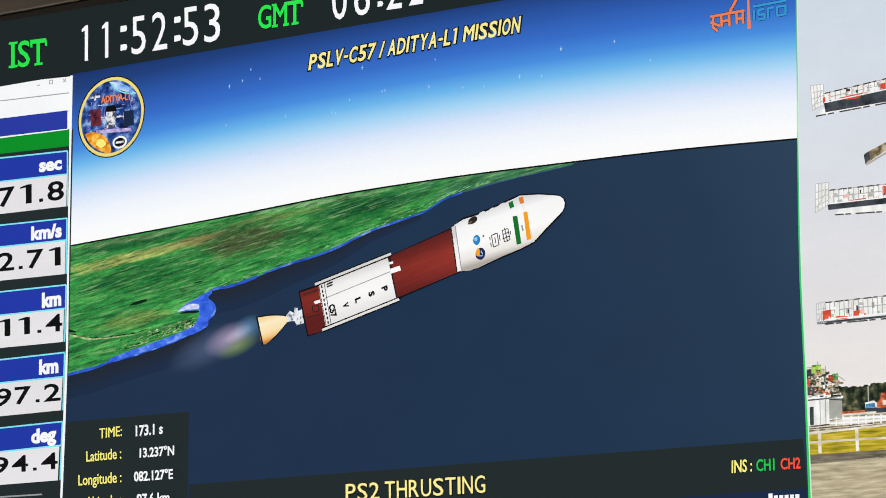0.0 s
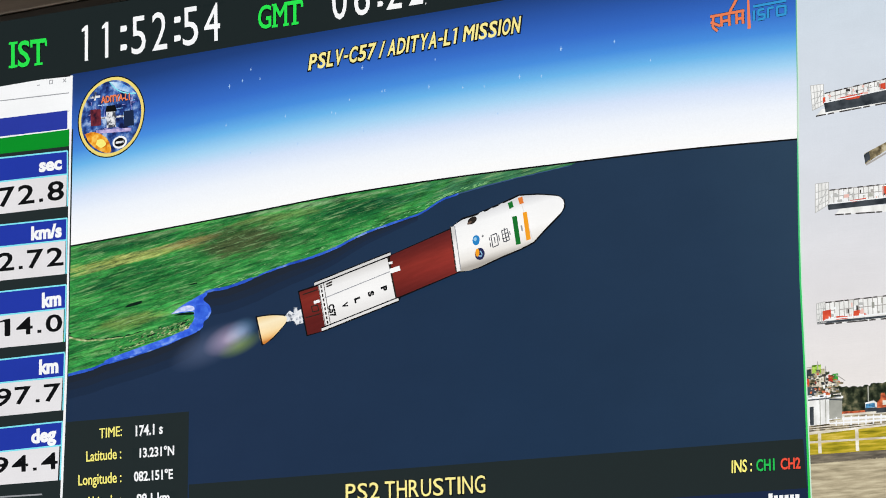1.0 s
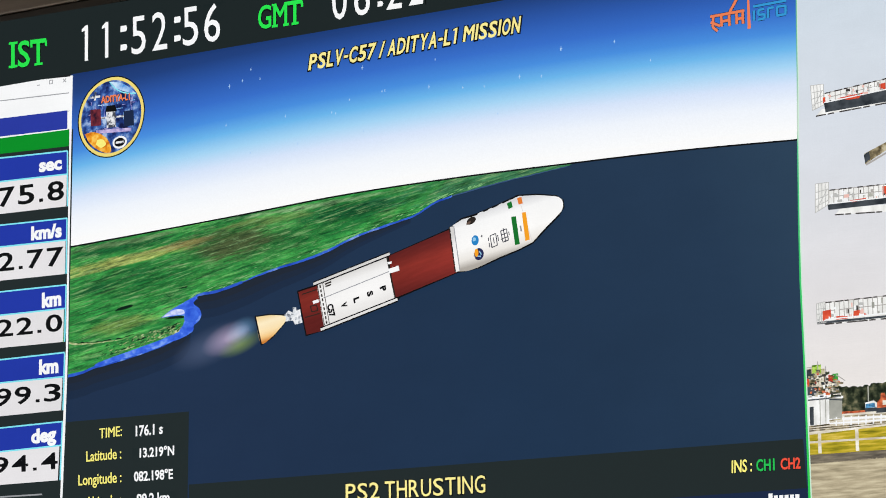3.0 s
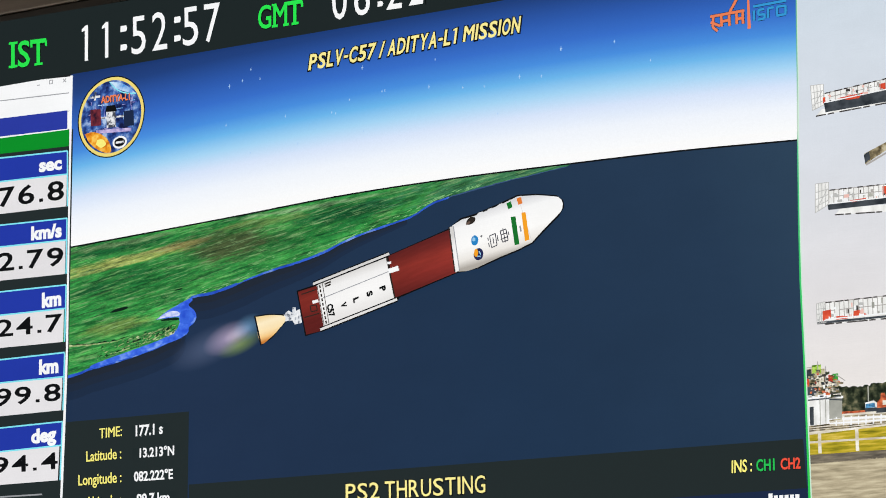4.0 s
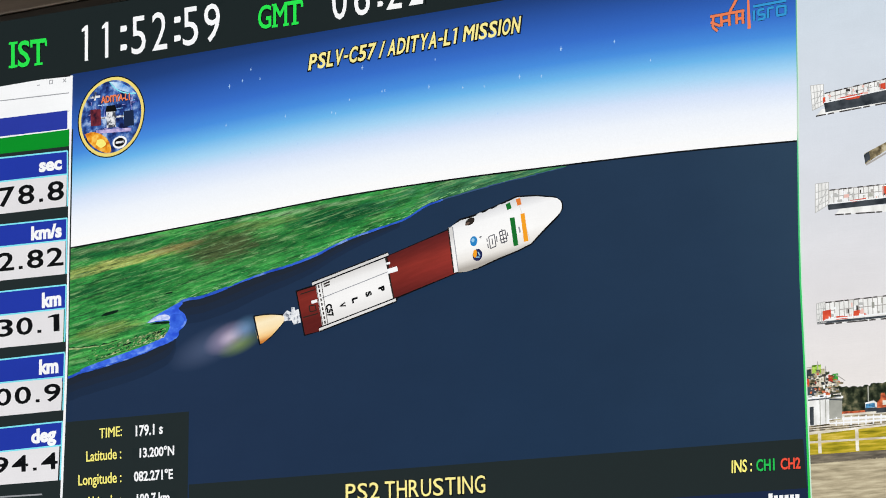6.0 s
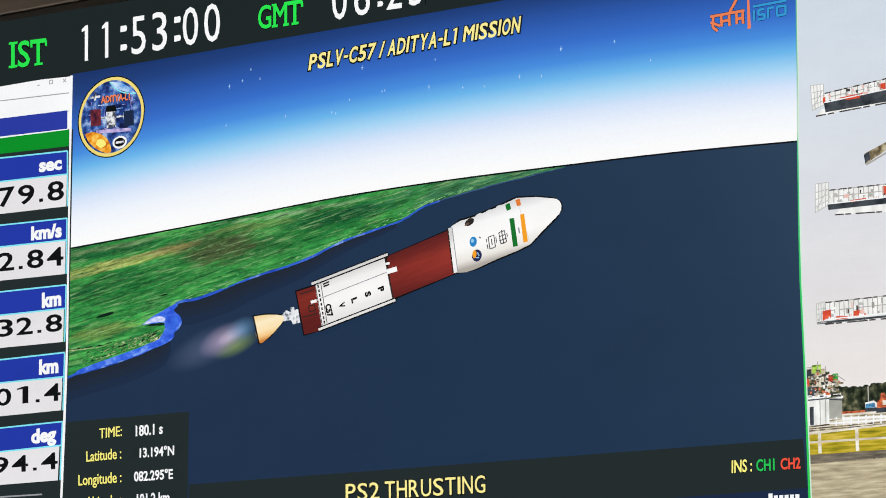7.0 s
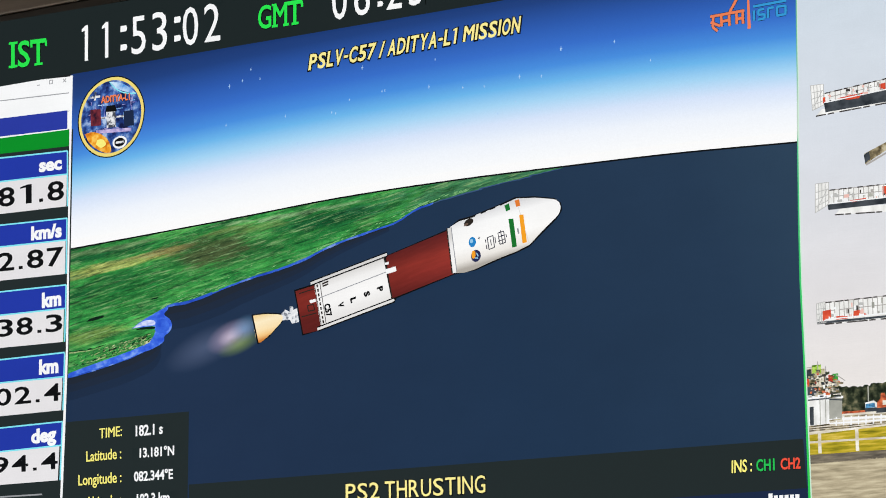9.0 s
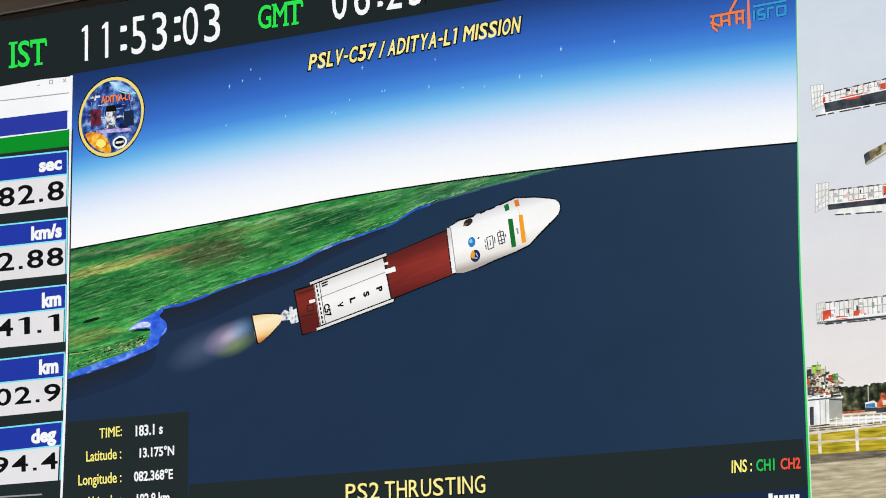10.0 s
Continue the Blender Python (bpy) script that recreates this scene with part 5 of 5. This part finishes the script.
# ---- launch pad picture ----
M.update({
    "pad_sky": screen_blend("pad_sky", (2.128, 5.193), (2.066, 3.305), [(0.0, (208, 219, 230)), (0.35, (217, 222, 230)), (0.7, (226, 224, 226)), (1.0, (236, 230, 226))]),
    "pad_road": screen_grain("pad_road", 9, (1, 1, 9), [(0.3, (150, 139, 114)), (0.5, (186, 173, 144)), (0.7, (214, 203, 172))], 12.0),
    "pad_road_dark": screen_grain("pad_road_dark", 14, (1, 1, 8), [(0.3, (84, 78, 70)), (0.7, (140, 130, 112))], 10.0),
    "pad_grass": screen_grain("pad_grass", 10, (1, 1, 8), [(0.30, (116, 112, 26)), (0.44, (164, 150, 36)), (0.56, (196, 172, 48)), (0.70, (224, 196, 92))], 14.0),
    "pad_trees": screen_grain("pad_trees", 34, (1, 1, 1), [(0.34, (18, 24, 16)), (0.48, (44, 52, 38)), (0.58, (78, 82, 60)), (0.70, (132, 126, 98))], 14.0),
    "pad_pale": screen_grain("pad_pale", 10, (1, 1, 4), [(0.3, (196, 184, 160)), (0.55, (232, 226, 212)), (0.75, (250, 248, 240))], 6.0),
    "pad_white": screen_grain("pad_white", 12, (2, 1, 1), [(0.3, (222, 222, 218)), (0.6, (250, 250, 248))]),
    "pad_grey": screen_grain("pad_grey", 10, (1, 1, 1), [(0.3, (150, 152, 144)), (0.7, (192, 190, 180))]),
    "pad_dark": screen_grain("pad_dark", 20, (1, 1, 1), [(0.3, (40, 46, 52)), (0.6, (74, 80, 86))]),
    "pad_line": screen("pad_line", 172, 168, 164),
    "pad_cage": screen("pad_cage", 188, 188, 186),
    "pad_pink": screen("pad_pink", 236, 190, 180),
    "pad_ink": screen("pad_ink", 66, 62, 60),
    "pad_red": screen_grain("pad_red", 20, (1, 1, 1), [(0.3, (190, 48, 30)), (0.7, (236, 100, 70))]),
    "pad_lime": screen_grain("pad_lime", 70, (1, 1, 1), [(0.38, (84, 120, 40)), (0.5, (150, 200, 56)), (0.66, (204, 226, 130))], 6.0),
    "pad_green": screen("pad_green", 60, 160, 60),
    "pad_orange": screen_grain("pad_orange", 50, (1, 1, 1), [(0.35, (136, 62, 46)), (0.5, (204, 100, 62)), (0.68, (228, 140, 96))], 6.0),
    "pad_blue": screen_grain("pad_blue", 60, (1, 1, 2), [(0.4, (30, 66, 104)), (0.6, (90, 158, 204))], 4.0),
    "pad_khaki": screen_grain("pad_khaki", 30, (1, 1, 1), [(0.35, (60, 54, 40)), (0.5, (140, 126, 96)), (0.65, (200, 190, 160))]),
})


def arm(pad, cage, rails, beam, under, reds, posts):
    """A service arm: end cage, handrails with uprights, dark walkway beam, red boxes."""
    ob = thing("service_arm", beam, 0.024, M["pad_dark"], "white lattice service arm with red boxes", "service arm")
    tagged(ob, group="service arms")
    a, b, c, d = cage
    lat = [(a, b), (b, c), (c, d), (d, a), (quad(a, b, c, d, .1, .9), quad(a, b, c, d, .9, .3))]
    lat += [(mix2(a, d, f), mix2(b, c, f)) for f in (.3, .55, .8)] + [(mix2(a, b, f), mix2(d, c, f)) for f in (.25, .5, .75)]
    plate("cage_panel", [a, b, c, d], 0.0235, M["pad_white"], ob)
    strokes("end_cage", lat, 0.0030, 0.0245, M["pad_cage"], ob, "grey lattice end cage")
    (r0, r1), (r2, r3) = rails
    plate("guard_panel", [r0, r1, r3, r2], 0.0232, M["pad_white"], ob, "white guard rail panel")
    ln = [(r0, r1), (mix2(r0, r2, .5), mix2(r1, r3, .5))]
    for k in range(posts + 1):
        ln.append((mix2(r0, r1, k / posts), mix2(r2, r3, k / posts)))
    strokes("guard_rail", ln, 0.0034, 0.0246, M["pad_line"], ob, "grey guard rail")
    # the top rail is broken by lamps and brackets
    strokes("top_rail", [(mix2(r0, r1, k / 14 + 0.006), mix2(r0, r1, k / 14 + (0.050, 0.066, 0.034)[k % 3])) for k in range(14)], 0.0055, 0.0250, M["pad_ink"], ob)
    strokes("beam_edge", [(r2, r3)], 0.0050, 0.0252, M["white"], ob)
    rnd = random.Random(posts)
    for k in range(64):
        u, v, w, h = rnd.random(), rnd.random() ** 0.7 * 0.85, rnd.uniform(0.004, 0.026), rnd.uniform(0.08, 0.34)
        tone = rnd.choice(("white", "white", "pad_white", "pad_pink", "pad_pink", "pad_grey", "pad_cage", "pad_line", "pad_ink", "white"))
        p, q = mix2(mix2(r0, r1, u), mix2(r2, r3, u), v), mix2(mix2(r0, r1, u), mix2(r2, r3, u), min(1, v + h))
        plate("arm_fitting", [p, (p[0] + w, p[1]), (q[0] + w, q[1]), q], 0.0247 + 0.00001 * k, M[tone], ob, "", 0.001)
    plate("under_panel", [*under, (under[1][0], under[1][1] + 0.03), (under[0][0] + 0.03, under[0][1] + 0.03)], 0.0231, M["pad_white"], ob)
    strokes("under_beam", [(mix2(*under, k / 12), mix2(*under, k / 12 + (0.07, 0.045, 0.08)[k % 3])) for k in range(12)], 0.006, 0.0243, M["pad_ink"], ob)
    for q in reds:
        plate("red_box", q, 0.0250, M["pad_red"], ob, "red box on the arm")
    return ob


def launch_pad():
    pad = root("launch_pad_display", (2.1, -0.02, 4.2), "launch pad picture on the video wall, arms and fence", "pad display")
    x0, x1 = (1.917, 3.368)[0], 6.0
    zs = 2.0

    def band(y0, y1, d, mat, name, label=""):
        """A level band to the picture's end."""
        (a, b), (e, f) = y0, y1
        sa, se = (b[1] - a[1]) / (b[0] - a[0]), (f[1] - e[1]) / (f[0] - e[0])
        up, low = (lambda x: a[1] + sa * (x - a[0])), (lambda x: e[1] + se * (x - e[0]))
        return plate(name, divider_run(low(x0), up(x0)) + [(x1, up(x1)), (x1, low(x1))], d, M[mat], pad, label)
    level = lambda p: (p, (p[0] + 1, p[1]))
    band(level((x0, 5.5)), ((1.912, 3.214), (2.301, 3.194)), 0.020, "pad_sky", "pale_sky", "pale hazy sky")
    band(((1.914, 3.100), (2.297, 3.101)), level((x0, zs)), 0.020, "pad_road", "road_picture", "grey-brown road")
    band(((1.915, 3.100), (2.298, 3.100)), ((1.914, 3.055), (2.297, 3.065)), 0.022, "pad_road_dark", "road_edge")
    band(((1.915, 3.271), (2.304, 3.262)), ((1.915, 3.188), (2.302, 3.196)), 0.022, "pad_pale", "pale_yard", "pale yard")
    band(((1.916, 3.196), (2.302, 3.206)), ((1.915, 3.096), (2.298, 3.095)), 0.0225, "pad_grass", "grass_strip", "dry yellow-green grass strip")
    # tree line
    rnd = random.Random(11)
    tl = [(2.060, 3.272)]
    a, b = (2.064, 3.388), (2.308, 3.398)
    for k in range(300):
        x = a[0] + k * 0.011
        tl.append((x, a[1] + (b[1] - a[1]) / (b[0] - a[0]) * (x - a[0]) + 0.010 * noise.noise((x * 7, 0, 0)) + 0.007 * noise.noise((x * 40, 3, 0)) + rnd.uniform(-0.006, 0.006)))
    tl.append((tl[-1][0], (2.304, 3.259)[1]))
    thing("tree_line", tl, 0.0215, M["pad_trees"], "dark green tree line behind the yard", "trees")
    # buildings and plant
    b = thing("pad_building", [(1.922, 3.353), (2.034, 3.354), (2.033, 3.226), (1.923, 3.222)], 0.0240, M["pad_white"], "white flat-roofed pad building behind the fence", "building")
    plate("side_wing", [(2.034, 3.346), (2.097, 3.344), (2.094, 3.247), (2.033, 3.244)], 0.0238, M["pad_grey"], b, "grey-green side wing")
    plate("roof_edge", [(1.921, 3.366), (2.043, 3.364), (2.102, 3.351), (2.102, 3.341), (2.037, 3.351), (1.922, 3.349)], 0.0245, M["white"], b)
    plate("doorway", [(1.939, 3.312), (1.958, 3.313), (1.957, 3.229), (1.939, 3.229)], 0.0250, M["pad_dark"], b, "dark doorway")
    strokes("eave_shadow", [((1.923, 3.344), (2.034, 3.345)), ((2.036, 3.341), (2.096, 3.333))], 0.006, 0.0247, M["pad_dark"], b)
    strokes("wall_base", [((1.925, 3.223), (2.033, 3.227)), ((2.033, 3.244), (2.094, 3.247))], 0.006, 0.0249, M["pad_khaki"], b)
    strokes("wall_joint", [((1.990, 3.349), (1.989, 3.229)), ((2.017, 3.347), (2.016, 3.229))], 0.004, 0.0248, M["pad_grey"], b)
    plant = thing("pad_plant", [(1.920, 3.484), (1.955, 3.489), (2.004, 3.464), (2.033, 3.431), (2.072, 3.438), (2.087, 3.396), (2.096, 3.344), (1.922, 3.352)], 0.0228, M["pad_khaki"], "cluttered khaki plant with lime and red boxes", "plant")
    items = [("pad_dark", (1.922, 3.484), (1.951, 3.440)), ("pad_lime", (1.956, 3.502), (1.999, 3.462)), ("pad_khaki", (2.000, 3.482), (2.016, 3.442)), ("pad_red", (1.922, 3.442), (1.939, 3.407)),
             ("pad_pale", (1.974, 3.456), (2.011, 3.412)), ("pad_red", (2.034, 3.451), (2.055, 3.413)), ("pad_green", (2.054, 3.455), (2.080, 3.424)), ("pad_pale", (1.951, 3.419), (2.066, 3.400)),
             ("pad_white", (2.008, 3.407), (2.037, 3.361)), ("pad_dark", (1.925, 3.403), (1.974, 3.366)), ("pad_trees", (2.043, 3.394), (2.094, 3.349)), ("pad_dark", (1.944, 3.464), (1.968, 3.436))]
    for k, (m, p, q) in enumerate(items):
        plate("plant_box", [p, (q[0], p[1]), q, (p[0], q[1])], 0.0236 + 0.0001 * k, M[m], plant)
    pa, pb = (1.927, 3.475), (2.091, 3.349)
    for k in range(150):
        u, v = rnd.random(), rnd.uniform(-0.04, 1.0)
        if v < 0.35 * u - 0.06:
            continue
        x, z = pa[0] + (pb[0] - pa[0]) * u, pa[1] + (pb[1] - pa[1]) * v
        w, h = rnd.uniform(0.003, 0.020), rnd.uniform(0.003, 0.012)
        tone = rnd.choice(("pad_dark", "pad_khaki", "pad_khaki", "pad_trees", "pad_trees", "pad_ink", "pad_pale", "pad_orange", "pad_line"))
        plate("plant_fitting", [(x, z), (x + w, z), (x + w, z + h), (x, z + h)], 0.0249 + 0.00001 * k, M[tone], plant, "", 0.001)
    strokes("plant_pole", [((1.984, 3.517), (1.985, 3.445)), ((2.022, 3.493), (2.021, 3.360)), ((1.923, 3.491), (1.956, 3.494)), ((2.075, 3.448), (2.115, 3.419))], 0.004, 0.0252, M["pad_line"], plant)
    strokes("pole", [((2.223, 3.385), (2.223, 3.313))], 0.005, 0.0240, M["pad_grey"], pad)
    truck = thing("parked_truck", [(2.207, 3.312), (2.248, 3.319), (2.263, 3.308), (2.262, 3.272), (2.206, 3.274)], 0.0240, M["pad_white"], "white parked truck with a blue window", "truck")
    plate("truck_window", [(2.209, 3.306), (2.252, 3.308), (2.256, 3.288), (2.208, 3.287)], 0.0245, M["pad_blue"], truck)
    plate("truck_shadow", [(2.206, 3.287), (2.263, 3.287), (2.262, 3.270), (2.205, 3.271)], 0.0246, M["pad_dark"], truck)
    machine = thing("orange_machine", [(2.264, 3.310), (2.280, 3.324), (2.302, 3.328), (2.331, 3.315), (2.329, 3.275), (2.262, 3.272)], 0.0240, M["pad_orange"], "orange machine parked beside the white truck", "machine")
    plate("mast", [(2.284, 3.349), (2.300, 3.350), (2.307, 3.325), (2.280, 3.322)], 0.0244, M["pad_orange"], machine)
    plate("cab", [(2.291, 3.316), (2.315, 3.316), (2.314, 3.296), (2.290, 3.295)], 0.0246, M["pad_pale"], machine)
    plate("track", [(2.260, 3.283), (2.330, 3.285), (2.329, 3.262), (2.259, 3.262)], 0.0247, M["pad_dark"], machine)
    thing("red_beam", [(2.095, 3.280), (2.208, 3.279), (2.208, 3.270), (2.094, 3.270)], 0.0242, M["pad_orange"], "long red-brown beam lying in the yard", "beam")
    # fences
    strokes("yard_line", [((2.099, 3.259), (2.495, 3.249)), ((1.927, 3.213), (2.494, 3.222)), ((1.927, 3.204), (2.494, 3.212))], 0.006, 0.0240, M["pad_khaki"], pad)
    strokes("yard_line", [((2.093, 3.249), (2.495, 3.240)), ((2.032, 3.231), (2.495, 3.227))], 0.007, 0.0241, M["white"], pad)
    far = thing("far_fence", [(2.025, 3.252), (2.496, 3.242), (2.495, 3.234), (2.025, 3.244)], 0.0242, M["white"], "low white fence beyond the dry grass", "fence")
    strokes("fence_post", [(mix2((2.067, 3.259), (2.496, 3.252), k / 12), mix2((2.065, 3.218), (2.494, 3.212), k / 12)) for k in range(13)], 0.006, 0.0246, M["white"], far)
    fence = thing("near_fence", [(1.924, 3.198), (2.303, 3.209), (2.495, 3.214), (2.495, 3.207), (2.303, 3.201), (1.925, 3.187)], 0.0252, M["pad_pale"], "white painted post and rail fence by the road", "fence")
    plate("fence_rail", [(1.924, 3.157), (2.301, 3.153), (2.492, 3.149), (2.492, 3.142), (2.301, 3.144), (1.924, 3.148)], 0.0250, M["pad_pale"], fence)
    for p, q in (((1.983, 3.199), (1.983, 3.100)), ((2.163, 3.203), (2.164, 3.098)), ((2.346, 3.208), (2.347, 3.097))):
        plate("fence_post", bar(p, q, 0.015), 0.0256, M["pad_pale"], fence, "white fence post")
    # service arms and jib
    arm(pad, ((1.988, 4.803), (2.052, 4.802), (2.052, 4.703), (1.995, 4.684)), (((2.054, 4.756), (2.717, 4.818)), ((2.055, 4.713), (2.715, 4.761))),
        [(2.052, 4.711), (2.357, 4.734), (2.715, 4.766), (2.713, 4.703), (2.356, 4.678), (2.059, 4.667)], ((2.011, 4.655), (2.712, 4.688)),
        [[(2.047, 4.738), (2.059, 4.739), (2.061, 4.713), (2.049, 4.711)], [(2.131, 4.727), (2.248, 4.735), (2.225, 4.712), (2.169, 4.711)], [(2.326, 4.764), (2.381, 4.770), (2.380, 4.736), (2.328, 4.735)]], 24)
    arm(pad, ((1.998, 4.337), (2.063, 4.338), (2.062, 4.235), (1.994, 4.203)), (((2.064, 4.300), (2.696, 4.291)), ((2.062, 4.237), (2.693, 4.234))),
        [(2.054, 4.236), (2.340, 4.237), (2.693, 4.234), (2.692, 4.204), (2.339, 4.207), (2.059, 4.209)], ((2.091, 4.183), (2.690, 4.153)),
        [[(2.165, 4.241), (2.247, 4.245), (2.236, 4.236), (2.175, 4.232)], [(2.325, 4.288), (2.352, 4.287), (2.351, 4.249), (2.324, 4.249)]], 26)
    arm(pad, ((1.987, 3.782), (2.029, 3.788), (2.031, 3.692), (1.987, 3.691)), (((2.028, 3.783), (2.675, 3.789)), ((2.029, 3.705), (2.672, 3.711))),
        [(1.987, 3.698), (2.320, 3.698), (2.672, 3.698), (2.671, 3.688), (2.320, 3.688), (1.987, 3.687)], ((2.025, 3.684), (2.671, 3.681)),
        [[(2.016, 3.745), (2.055, 3.749), (2.057, 3.713), (2.015, 3.701)], [(2.167, 3.731), (2.192, 3.734), (2.237, 3.706), (2.163, 3.703)], [(2.081, 3.716), (2.136, 3.711), (2.136, 3.700), (2.081, 3.700)]], 28)
    jib = thing("crane_jib", [(2.243, 4.450), (2.349, 4.490), (2.547, 4.569), (2.545, 4.533), (2.348, 4.453), (2.244, 4.400)], 0.0240, M["pad_khaki"], "khaki lattice crane jib end against the sky", "crane")
    plate("jib_head", [(2.240, 4.445), (2.266, 4.458), (2.270, 4.421), (2.245, 4.405)], 0.0245, M["pad_dark"], jib)
    strokes("jib_brace", [((2.250, 4.397), (2.347, 4.440))], 0.008, 0.0246, M["pad_line"], jib)


def motions():
    for ob, rows in MOVES:
        walk(ob, rows)


hall()
picture_wall()
pelmet()
clock_band()
telemetry()
flight = flight_display()
rocket(flight)
exhaust(flight)
launch_pad()
motions()
